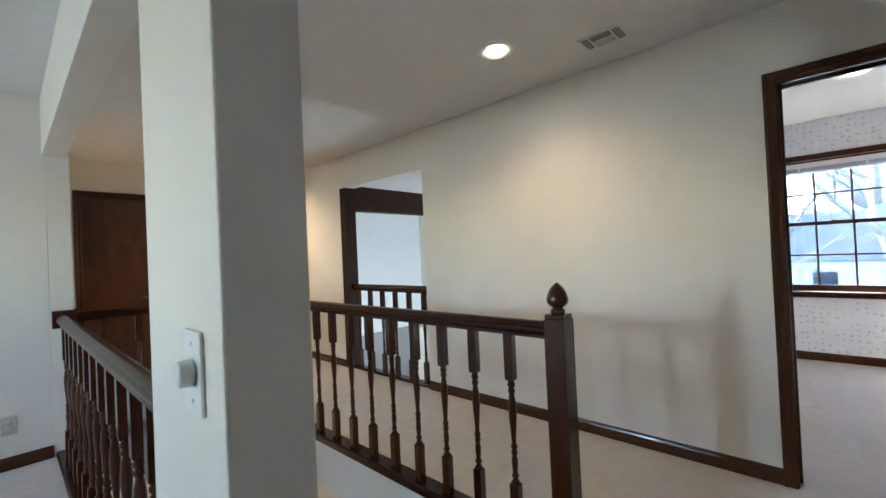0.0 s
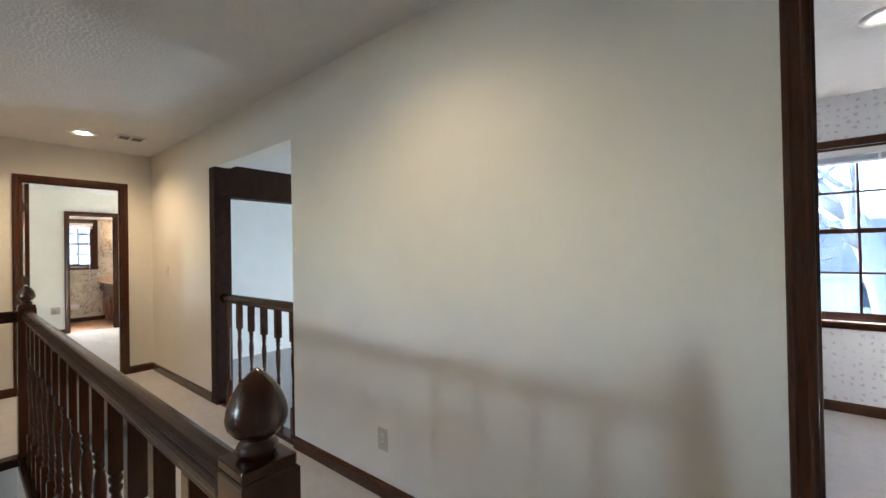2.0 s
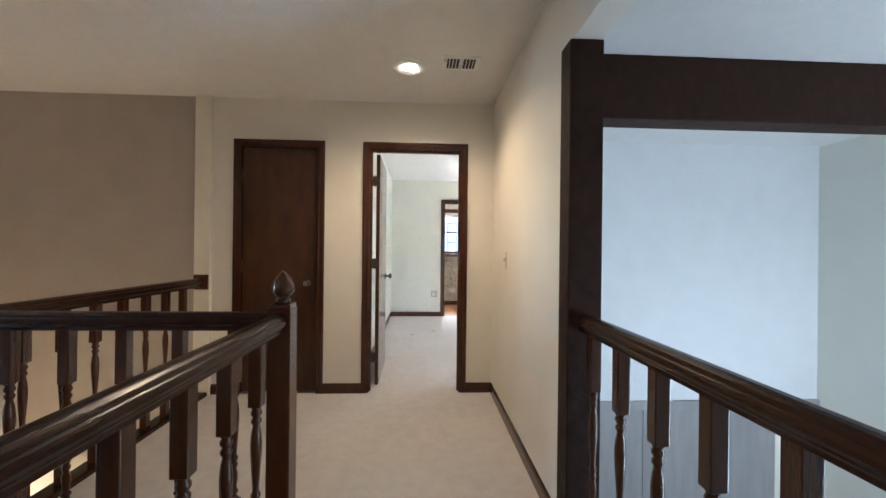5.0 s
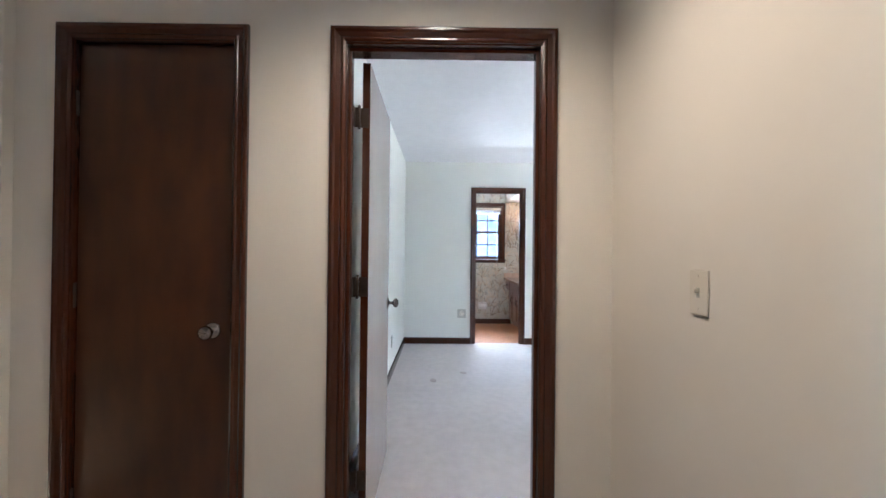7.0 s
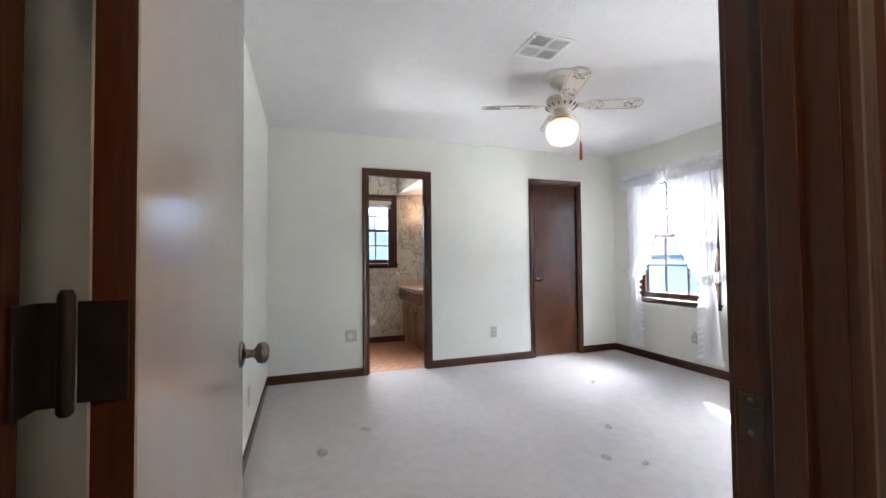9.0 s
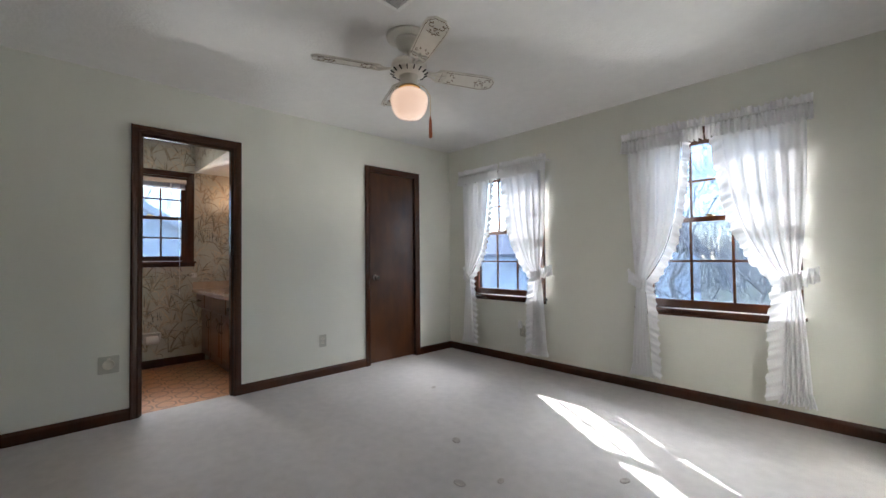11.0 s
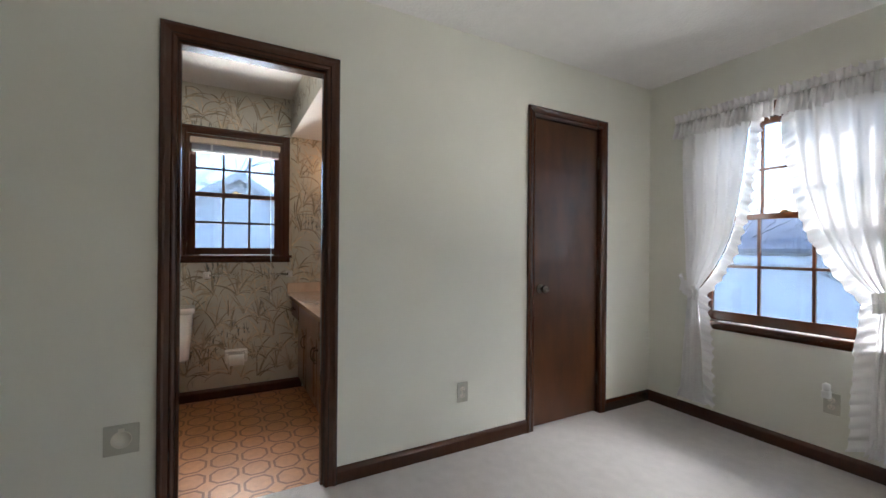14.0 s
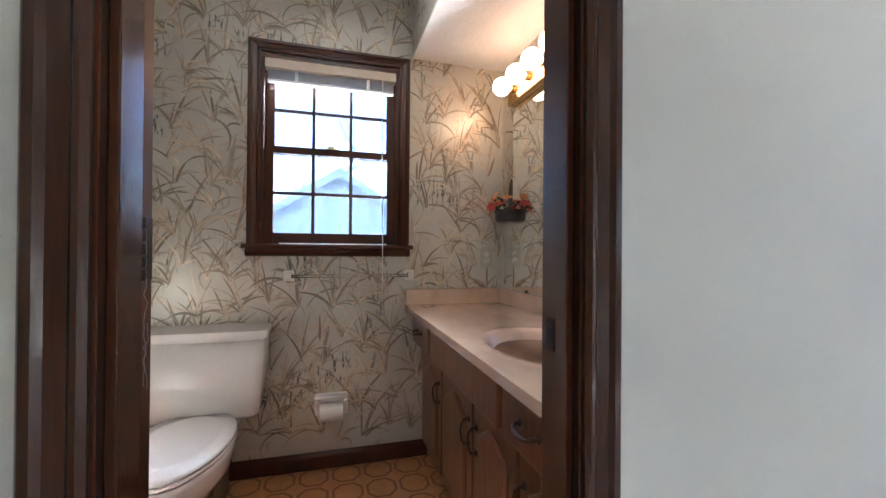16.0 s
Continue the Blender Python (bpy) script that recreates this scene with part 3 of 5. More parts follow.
door_frame("door_frame_bedroom", "x", END_X, BED_E, 1.437, 2.193, DOOR_H, (-5.845, -5.88), "dark-stained moulded door frame to the bedroom")
door_frame("door_frame_closet_hall", "x", END_X, BED_E, 0.383, 0.998, DOOR_H, (-5.87, -5.90), "dark-stained moulded frame of the hall closet")
door_frame("door_frame_bath", "x", BED_W, BATH_E, 2.272, 2.883, DOOR_H, (-9.668, -9.698), "dark-stained moulded door frame to the bathroom")
door_frame("door_frame_closet_bed", "x", BED_W, BATH_E, 4.215, 4.824, DOOR_H, (-9.71, -9.74), "dark-stained moulded frame of the bedroom closet")
door_frame("door_frame_room", "y", HALL_Y + 0.12, HALL_Y, -0.193, 0.42, DOOR_H, (2.535, 2.56), "dark-stained moulded door frame to the front room")

c = 0.062
for i, (a, b) in enumerate((
        ((-0.193 - c, HALL_Y, 0), (-2.765, HALL_Y, 0)), ((-4.114, HALL_Y, 0), (END_X, HALL_Y, 0)), ((EAST, HALL_Y, 0), (0.42 + c, HALL_Y, 0)),
        ((END_X, HALL_Y, 0), (END_X, 2.193 + c, 0)), ((END_X, 1.437 - c, 0), (END_X, 0.998 + c, 0)), ((END_X, 0.383 - c, 0), (END_X, 0.155, 0)),
        ((BED_W, 2.272 - c, 0), (BED_W, BED_S, 0)), ((BED_W, 4.215 - c, 0), (BED_W, 2.883 + c, 0)), ((BED_W, NORTH, 0), (BED_W, 4.824 + c, 0)),
        ((BED_W, BED_S, 0), (BED_E, BED_S, 0)), ((BED_E, NORTH, 0), (BED_W, NORTH, 0)), ((BED_E, 2.193 + c, 0), (BED_E, NORTH, 0)),
        ((BATH_W, 3.03, 0), (BATH_W, BATH_S, 0)), ((EAST, NORTH - 0.004, 0), (-2.6, NORTH - 0.004, 0)),
        ((-3.95, 0.02, 0), (-3.95, LOFT_S, 0)))):
    baseboard("baseboard", b, a)


# ---- windows ----
def sash(holder, name, half, z0, z1, glass0, glass1, y0, y1, glass):
    """One sash with three by two panes."""
    g = half - 0.06
    frame_ob = part(name, boxes((-half + 0.02, -g, y0, y1, z0, z1), (g, half - 0.02, y0, y1, z0, z1), (-g, g, y0, y1, z0, glass0), (-g, g, y0, y1, glass1, z1), bevel=0.002), M_DARK, holder)
    ym, zm = (y0 + y1) / 2, (glass0 + glass1) / 2
    for k in (-1, 1):
        part("muntin", boxes((k * g / 3 - 0.008, k * g / 3 + 0.008, ym - 0.008, ym + 0.010, glass0, glass1)), M_DARK, frame_ob)
    part("muntin", boxes((-g, g, ym - 0.0075, ym + 0.0095, zm - 0.008, zm + 0.008)), M_DARK, frame_ob)
    for i in range(3):
        for a, b in ((glass0, zm), (zm, glass1)):
            pane = part("pane", boxes((-g + i * 2 * g / 3, -g + (i + 1) * 2 * g / 3, ym - 0.002, ym + 0.002, a, b)), glass, frame_ob)
            pane.visible_shadow = False


def window(name, m, half, z0, z1, glass0, mid, label, glass):
    holder = thing(name, label, "window", m, kind="structure")
    part("window_frame", casing(bmesh.new(), "y", 0, 1, -half + 0.012, half - 0.012, z1 - 0.002, z0), M_DARK, holder)
    part("jamb", boxes((-half, -half + 0.02, -0.15, 0, z0, z1), (half - 0.02, half, -0.15, 0, z0, z1), (-half + 0.02, half - 0.02, -0.15, 0, z1 - 0.02, z1)), M_DARK, holder)
    sill = boxes((-half - 0.068, half + 0.068, -0.15, 0.045, z0 - 0.022, z0), bevel=0.004)
    extrude_profile(sill, ((0, 0), (0.012, 0.004), (0.020, 0.020), (0.020, 0.036), (0, 0.038)), (half + 0.055, 0, z0 - 0.060), (-half - 0.055, 0, z0 - 0.060))
    part("window_sill", sill, M_DARK, holder)
    sash(holder, "upper_sash", half, mid - 0.015, z1 - 0.02, mid + 0.02, z1 - 0.055, -0.110, -0.080, glass)
    sash(holder, "lower_sash", half, z0, mid + 0.018, glass0, mid - 0.018, -0.078, -0.045, glass)
    part("weather_strip", boxes((-half * 0.8, half * 0.72, 0.012, 0.022, z0, z0 + 0.005)), M_WHITEPL, holder)
    part("sash_lock", boxes((-0.03, 0.03, -0.075, -0.050, mid + 0.018, mid + 0.026), (-0.008, 0.022, -0.068, -0.055, mid + 0.026, mid + 0.036), bevel=0.002), M_BRASS, holder)
    return holder


# bedroom panes get the weaker dimming so their view stays brighter
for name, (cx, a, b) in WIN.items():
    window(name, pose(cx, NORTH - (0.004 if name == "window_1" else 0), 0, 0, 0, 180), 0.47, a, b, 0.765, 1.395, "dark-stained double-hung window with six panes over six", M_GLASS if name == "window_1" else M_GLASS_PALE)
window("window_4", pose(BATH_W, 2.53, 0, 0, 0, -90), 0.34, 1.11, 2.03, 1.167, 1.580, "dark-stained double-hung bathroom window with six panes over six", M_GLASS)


def blind(m, half, top, label, colour):
    """A mini blind drawn up: head rail, slat stack, bottom rail, cord."""
    ob = thing("raised_blind", label, "blind", m)
    part("head_rail", boxes((-half, half, -0.040, 0.012, top - 0.045, top), bevel=0.003), colour, ob)
    for i in range(8):
        part("slat", boxes((-half + 0.01, half - 0.01, -0.038, -0.008, top - 0.050 - i * 0.0055, top - 0.0475 - i * 0.0055)), M_SLATE, ob)
    part("bottom_rail", boxes((-half + 0.008, half - 0.008, -0.038, -0.008, top - 0.104, top - 0.093), bevel=0.002), M_WHITEPL, ob)
    part("cord", tube(bmesh.new(), ((-half + 0.07, 0.016, top - 0.04), (-half + 0.07, 0.020, top - 0.5), (-half + 0.068, 0.05, top - 0.9), (-half + 0.068, 0.05, top - 1.22)), 0.0018, 6), M_WHITEPL, ob)
    part("cord_tassel", lathe(bmesh.new(), ((0.002, 0.03), (0.005, 0.02), (0.006, 0), (0.003, -0.002)), (-half + 0.068, 0.05, top - 1.25), 8), M_WHITEPL, ob)
    for k in (-0.55, 0.55):
        part("ladder_tape", boxes((k * half - 0.008, k * half + 0.008, -0.006, -0.003, top - 0.10, top - 0.045)), M_WHITEPL, ob)
    return ob


blind(pose(BATH_W, 2.53, 0, 0, 0, -90), 0.316, 2.005, "almond mini blind drawn up in the bathroom window", M_BLIND)
blind(pose(0.0925, NORTH, 0, 0, 0, 180), 0.446, 2.018, "pale mini blind drawn up in the front room window", M_WHITEPL)


# ---- balustrades ----
def baluster_mesh():
    bm = bmesh.new()
    w = 0.021
    box(bm, -w, w, -w, w, 0.0, 0.195, bevel=0.003)
    box(bm, -w, w, -w, w, 0.655, 0.862, bevel=0.003)
    prof = ((0.018, 0.195), (0.020, 0.202), (0.013, 0.210), (0.011, 0.218), (0.017, 0.226), (0.017, 0.232), (0.011, 0.240), (0.012, 0.255), (0.015, 0.278), (0.0145, 0.30),
            (0.010, 0.318), (0.015, 0.328), (0.015, 0.336), (0.010, 0.344), (0.0155, 0.355), (0.0155, 0.362), (0.010, 0.372), (0.011, 0.39), (0.0145, 0.44), (0.018, 0.50), (0.0185, 0.53),
            (0.016, 0.565), (0.011, 0.592), (0.0165, 0.602), (0.0165, 0.610), (0.011, 0.618), (0.0175, 0.628), (0.0175, 0.637), (0.013, 0.645), (0.019, 0.655))
    lathe(bm, prof, steps=12)
    me = bpy.data.meshes.new("baluster")
    bm.to_mesh(me)
    bm.free()
    me.materials.append(M_DARK)
    return me


BALUSTER = baluster_mesh()
RAIL_SIDE = ((0.017, 0), (0.021, 0.003), (0.021, 0.013), (0.024, 0.019), (0.031, 0.026), (0.0335, 0.034), (0.0335, 0.043), (0.030, 0.049), (0.0265, 0.052), (0.0265, 0.056), (0.023, 0.063), (0.016, 0.069), (0.007, 0.0718))
RAIL = RAIL_SIDE + tuple((-u, v) for u, v in reversed(RAIL_SIDE))


def newel_mesh():
    bm = bmesh.new()
    box(bm, -0.045, 0.045, -0.045, 0.045, -0.06, 0.975, bevel=0.005)
    for v in bm.verts:
        if v.co.z > 0.97:
            v.co.x *= 0.93
            v.co.y *= 0.93
    box(bm, -0.041, 0.041, -0.041, 0.041, 0.974, 0.992, bevel=0.004)
    lathe(bm, ((0.024, 0.990), (0.027, 0.996), (0.030, 1.004), (0.027, 1.011), (0.021, 1.015), (0.021, 1.019), (0.032, 1.025), (0.041, 1.036), (0.044, 1.048), (0.042, 1.062), (0.036, 1.080), (0.026, 1.097), (0.013, 1.111), (0.002, 1.120)), steps=24)
    return bm


def balustrade(label, start, end, spots, newels=(), plates=(), shoe=(0.05, -0.06)):
    """Rail, shoe, turned balusters at the given shares of metres from the start, newel posts and wall plates."""
    s, e = Vector((*start, 0)), Vector((*end, 0))
    d = (e - s).normalized()
    ob = thing("balustrade", label, "balustrade", Matrix.Translation(s), group="landing balustrades")
    lift = Vector((0, 0, 0.886))
    part("handrail", extrude_profile(bmesh.new(), RAIL, lift, e - s + lift), M_RAIL, ob, "dark glossy moulded handrail")
    w, low = shoe
    part("shoe_rail", extrude_profile(bmesh.new(), ((-w, low), (w, low), (w, 0.022), (w - 0.008, 0.030), (-w + 0.008, 0.030), (-w, 0.022)), (0, 0, 0), e - s), M_RAIL, ob)
    for r in spots:
        b = new("baluster", BALUSTER)
        b.parent, b.location = ob, d * r + Vector((0, 0, 0.027))
    for n in newels:
        part("newel_post", newel_mesh(), M_DARK, ob, "square dark newel post with a turned acorn finial").location = Vector((*n, 0)) - s
    for p in plates:
        part("rail_plate", boxes(p, bevel=0.004), M_DARK, ob).location = -s
    return ob


balustrade("dark turned-baluster railing along the hall side of the stairwell", (-0.877, 1.33), (-4.03, 1.33), [0.242 + 0.2052 * i for i in range(14)], newels=((-0.877, 1.33),))
balustrade("dark turned-baluster railing across the end of the stairwell", (-4.03, 1.33), (-4.03, 0.145), [0.182 + 0.209 * i for i in range(5)], newels=((-4.03, 1.33),), plates=((-4.095, -3.965, 0.145, 0.167, 0.865, 0.985),))
balustrade("dark turned-baluster railing between stair wall and pilaster", (-4.10, 0.095), (-5.765, 0.095), [0.21 + 0.2 * i for i in range(7)], plates=((-5.765, -5.742, 0.04, 0.15, 0.865, 0.985),))
balustrade("dark turned-baluster railing under the dropped beam", (-1.04, 0.08), (-3.95, 0.08), [0.20 + 0.205 * i for i in range(13)], plates=((-1.06, -1.04, 0.025, 0.135, 0.865, 0.985), (-3.95, -3.928, 0.03, 0.15, 0.865, 0.985)))
balustrade("dark turned-baluster railing in the opening to the tall room", (-2.765, 2.53), (-4.0, 2.53), [0.101 + 0.2085 * i for i in range(6)], shoe=(0.045, -0.02))


# ---- doors ----
def hinge(parent, m):
    ob = part("hinge", boxes((-0.0015, 0.0015, -0.032, 0.0, -0.045, 0.045), (-0.032, 0.0, -0.0015, 0.0015, -0.045, 0.045)), M_BRONZE, parent, "dark bronze butt hinge")
    ob.matrix_basis = m
    pin = part("hinge_pin", lathe(bmesh.new(), ((0.004, -0.050), (0.006, -0.047), (0.006, 0.047), (0.004, 0.052)), (0, 0.003, 0), 10), M_BRONZE, ob)
    return ob


def closed_door(label, x, y0, y1, knob_y, hinge_y):
    """A flush veneered door shut in its frame; its face looks to +x."""
    ob = thing("door", label, "door", pose(x, (y0 + y1) / 2, 0))
    half = (y1 - y0) / 2
    part("leaf", boxes((-0.035, 0, -half + 0.003, half - 0.003, 0.012, DOOR_H - 0.003), bevel=0.002), M_DOOR, ob)
    knob(ob, pose(0, knob_y - (y0 + y1) / 2, 0.915, 0, 90, 0))
    for z in (0.25, 1.05, 1.80):
        side = 1 if hinge_y > knob_y else -1
        part("hinge", lathe(bmesh.new(), ((0.004, -0.048), (0.006, -0.045), (0.006, 0.045), (0.004, 0.048)), (0.008, side * half, z), 10), M_BRONZE, ob)
    return ob


closed_door("dark brown wood-veneer hall closet door, shut", -5.833, 0.383, 0.998, 0.918, 0.383)
closed_door("brown wood-veneer bedroom closet door, shut", -9.672, 4.215, 4.824, 4.284, 4.824)

# bedroom door, standing open against the side wall
ob = thing("door", "beige painted flush door standing open into the bedroom", "door", pose(-5.962, 1.468, 0, 0, 0, 0.9))
part("leaf", boxes((-0.75, 0, 0.002, 0.033, 0.015, DOOR_H - 0.004), bevel=0.001), M_DARK, ob)
part("face", boxes((-0.749, -0.001, 0.033, 0.035, 0.016, DOOR_H - 0.005)), M_DOORPAINT, ob, "glossy beige painted face")
part("face", boxes((-0.749, -0.001, 0.0, 0.002, 0.016, DOOR_H - 0.005)), M_DOORPAINT, ob)
knob(ob, pose(-0.69, 0.035, 0.925, -90, 0, 0))
knob(ob, pose(-0.69, 0.0, 0.925, 90, 0, 0))
part("latch_plate", boxes((-0.7515, -0.7495, 0.006, 0.029, 0.90, 0.95)), M_NICKEL, ob)
for z in (0.26, 1.08, 1.80):
    part("hinge", boxes((0.0005, 0.0025, -0.006, 0.029, z - 0.042, z + 0.042), (0.010, 0.040, -0.0300, -0.0280, z - 0.042, z + 0.042), (0.0085, 0.0105, -0.0300, -0.012, z - 0.042, z + 0.042), bevel=0.0005), M_BRONZE, ob, "dark bronze butt hinge")
    part("hinge_pin", lathe(bmesh.new(), ((0.004, -0.050), (0.006, -0.047), (0.006, 0.047), (0.004, 0.052)), (0.008, -0.011, z), 10), M_BRONZE, ob)
# strike plate on the latch jamb
ob = thing("strike_plate", "dark bronze strike plate let into the dark door jamb", "strike plate", pose(-5.911, 2.193, 0.945))
part("plate", boxes((-0.016, 0.016, -0.002, 0, -0.028, 0.028), bevel=0.0008), M_BRONZE, ob)
part("latch_hole", boxes((-0.009, 0.009, -0.0028, -0.0015, -0.011, 0.011)), M_SLOT, ob)
for z in (-0.021, 0.021):
    part("screw", lathe(bmesh.new(), ((0.004, -0.0035), (0.004, -0.002), (0.001, -0.0018)), (0, 0, z), 8, "y"), M_NICKEL, ob)
ob = thing("strike_plate", "dark strike plate let into the bathroom door jamb", "strike plate", pose(-9.735, 2.883, 0.94))
part("plate", boxes((-0.013, 0.013, -0.002, 0, -0.028, 0.028), bevel=0.0008), M_BRONZE, ob)
part("latch_hole", boxes((-0.008, 0.008, -0.0028, -0.0015, -0.014, 0.014)), M_SLOT, ob)
# front room door
ob = thing("door", "dark brown flush door standing open into the front room", "door", pose(0.418, 2.60, 0, 0, 0, -48))
part("leaf", boxes((-0.035, 0, 0, 0.605, 0.015, DOOR_H - 0.004), bevel=0.002), M_DOOR, ob)
knob(ob, pose(-0.035, 0.54, 0.92, 0, -90, 0))
for z in (0.26, 1.05, 1.80):
    part("hinge", boxes((-0.035, -0.004, -0.003, 0.0, z - 0.045, z + 0.045)), M_BRONZE, ob)
# bathroom door swung right back against the wall
ob = thing("door", "dark brown flush door swung back inside the bathroom", "door", pose(-9.7745, 2.260, 0, 0, 0, -8))
part("leaf", boxes((-0.037, -0.002, -0.60, 0, 0.015, DOOR_H - 0.004), bevel=0.002), M_DOOR, ob)
knob(ob, pose(-0.037, -0.54, 0.92, 0, -90, 0))
for z in (0.26, 1.08, 1.80):
    h = part("hinge", boxes((-0.034, 0.002, 0.0, 0.002, z - 0.045, z + 0.045), (0.012, 0.034, 0.0095, 0.0115, z - 0.045, z + 0.045), bevel=0.0006), M_BRONZE, ob, "dark bronze butt hinge")
    for k in range(5):
        part("hinge_knuckle", lathe(bmesh.new(), ((0.004, -0.0085), (0.006, -0.0075), (0.006, 0.0075), (0.004, 0.0085)), (0.006, 0.009, z + (k - 2) * 0.018), 12), M_BRONZE, h)
    for dz in (-0.032, 0.0, 0.032):
        part("screw", lathe(bmesh.new(), ((0.0035, 0.002), (0.0035, 0.0028), (0.001, 0.003)), (-0.018, 0, z + dz), 8, "y"), M_NICKEL, h)
ob = thing("cord_scrap", "frayed white cord hanging from the bathroom door hinge", "cord", pose(-9.752, 2.2755, 0.0))
rnd_cord = random.Random(3)
part("strand", tube(bmesh.new(), [(rnd_cord.uniform(-0.004, 0.004), 0.002 + rnd_cord.uniform(0, 0.004), 1.04 - 0.011 * k) for k in range(14)], 0.0004, 5), M_SLATE, ob)
part("strand", tube(bmesh.new(), [(rnd_cord.uniform(-0.006, 0.006), 0.003 + rnd_cord.uniform(0, 0.005), 0.98 - 0.008 * k) for k in range(12)], 0.0004, 5), M_SLATE, ob)


# ---- fittings on walls and ceilings ----
def recessed_light(x, y):
    ob = thing("recessed_light", "white recessed ceiling light, lit, with a stepped trim ring", "ceiling light", pose(x, y, H), group="recessed ceiling lights")
    part("trim_ring", lathe(bmesh.new(), ((0.046, -0.001), (0.050, -0.003), (0.074, -0.008), (0.088, -0.015), (0.104, -0.013), (0.112, -0.004), (0.112, 0.0)), steps=40), M_WHITEPL, ob)
    part("lens", lathe(bmesh.new(), ((0.046, -0.002), (0.042, -0.008), (0.026, -0.012), (0.002, -0.013)), steps=32), M_CANLIGHT, ob, "glowing frosted lens")


for x, y in ((-1.42, 1.79), (-5.14, 1.78), (0.19, 4.02)):
    recessed_light(x, y)


def vent(x0, x1, y0, y1, along, label, quarters=False):
    ob = thing("ceiling_vent", label, "vent", pose((x0 + x1) / 2, (y0 + y1) / 2, H))
    a, b = (x1 - x0) / 2, (y1 - y0) / 2
    part("frame", boxes((-a, a, -b, -b + 0.025, -0.008, -0.0005), (-a, a, b - 0.025, b, -0.008, -0.0005), (-a, -a + 0.025, -b + 0.025, b - 0.025, -0.008, -0.0005), (a - 0.025, a, -b + 0.025, b - 0.025, -0.008, -0.0005), bevel=0.002), M_WHITEPL, ob)
    part("backing", boxes((-a + 0.02, a - 0.02, -b + 0.02, b - 0.02, -0.003, -0.0008)), M_SLOT, ob)
    if quarters:
        part("divider", boxes((-0.008, 0.008, -b + 0.025, b - 0.025, -0.009, -0.001), (-a + 0.025, a - 0.025, -0.008, 0.008, -0.009, -0.001)), M_WHITEPL, ob)
        bands = [(-a + 0.027, -0.010, k) for k in (-1, 1)] + [(0.010, a - 0.027, k) for k in (-1, 1)]
        for i, (p, q, k) in enumerate(bands):
            lo, hi = ((-b + 0.027, -0.010) if k < 0 else (0.010, b - 0.027))
            n = 8
            for j in range(n):
                t = lo + (hi - lo) * (j + 0.5) / n
                sl = part("slat", boxes((p, q, -0.0024, 0.0024, -0.0015, 0.0015)) if i % 3 else boxes((-0.0024, 0.0024, lo, hi, -0.0015, 0.0015)), M_WHITEPL, ob)
                sl.location = (0, t, -0.006) if i % 3 else (p + (q - p) * (j + 0.5) / n, 0, -0.006)
    else:
        n = 8
        length = b if along == "y" else a
        for j in range(n):
            t = -length + 0.03 + (2 * length - 0.06) * (j + 0.5) / n
            sl = part("slat", boxes((-a + 0.026, a - 0.026, -0.0035, 0.0035, -0.001, 0.001)) if along == "y" else boxes((-0.0035, 0.0035, -b + 0.026, b - 0.026, -0.001, 0.001)), M_WHITEPL, ob)
            sl.matrix_basis = pose(0, t, -0.006, 35, 0, 0) if along == "y" else pose(t, 0, -0.006, 0, 35, 0)
        part("divider", boxes((-a + 0.025, a - 0.025, -0.006, 0.006, -0.009, -0.001)) if along == "y" else boxes((-0.006, 0.006, -b + 0.025, b - 0.025, -0.009, -0.001)), M_WHITEPL, ob)
    part("lever", boxes((a - 0.05, a - 0.035, -b + 0.002, -b + 0.02, -0.02, -0.008)), M_WHITEPL, ob)
    return ob




def three_way_vent(x0, x1, y0, y1, label):
    """A ceiling register with louvres at both ends and a split middle: one half open, one half shut."""
    ob = thing("ceiling_vent", label, "vent", pose((x0 + x1) / 2, (y0 + y1) / 2, H))
    a, b = (x1 - x0) / 2, (y1 - y0) / 2
    part("frame", boxes((-a, a, -b, -b + 0.012, -0.008, -0.0005), (-a, a, b - 0.012, b, -0.008, -0.0005), (-a, -a + 0.012, -b + 0.012, b - 0.012, -0.008, -0.0005), (a - 0.012, a, -b + 0.012, b - 0.012, -0.008, -0.0005), bevel=0.002), M_WHITEPL, ob)
    part("backing", boxes((-a + 0.01, a - 0.01, -b + 0.01, b - 0.01, -0.003, -0.0008)), M_SLOT, ob)
    e = a * 0.52
    part("divider", boxes((-e - 0.005, -e + 0.005, -b + 0.012, b - 0.012, -0.008, -0.001), (e - 0.005, e + 0.005, -b + 0.012, b - 0.012, -0.008, -0.001), (-e + 0.005, e - 0.005, -0.004, 0.004, -0.008, -0.001)), M_WHITEPL, ob)
    part("damper", boxes((-e + 0.006, e - 0.006, 0.005, b - 0.013, -0.006, -0.003), bevel=0.001), M_OUTLET, ob, "shut grey half of the register")
    for k in (-1, 1):
        for j in range(3):
            x = k * (e + 0.010 + (a - 0.014 - e - 0.010) * (j + 0.5) / 3)
            part("slat", boxes((-0.0022, 0.0022, -b + 0.013, b - 0.013, -0.001, 0.001)), M_WHITEPL, ob).matrix_basis = pose(x, 0, -0.006, 0, 30 * k, 0)
    for j in range(4):
        y = -b + 0.016 + (b - 0.024) * (j + 0.5) / 4
        part("slat", boxes((-e + 0.006, e - 0.006, -0.0012, 0.0012, -0.0008, 0.0008)), M_WHITEPL, ob).matrix_basis = pose(0, y, -0.006, 35, 0, 0)


three_way_vent(-1.045, -0.805, 2.05, 2.215, "white metal ceiling register near the hall light")
vent(-5.15, -4.96, 2.00, 2.235, "y", "white metal ceiling register by the end wall")
vent(-7.74, -7.47, 2.885, 3.16, "x", "white four-way ceiling register in the bedroom", quarters=True)


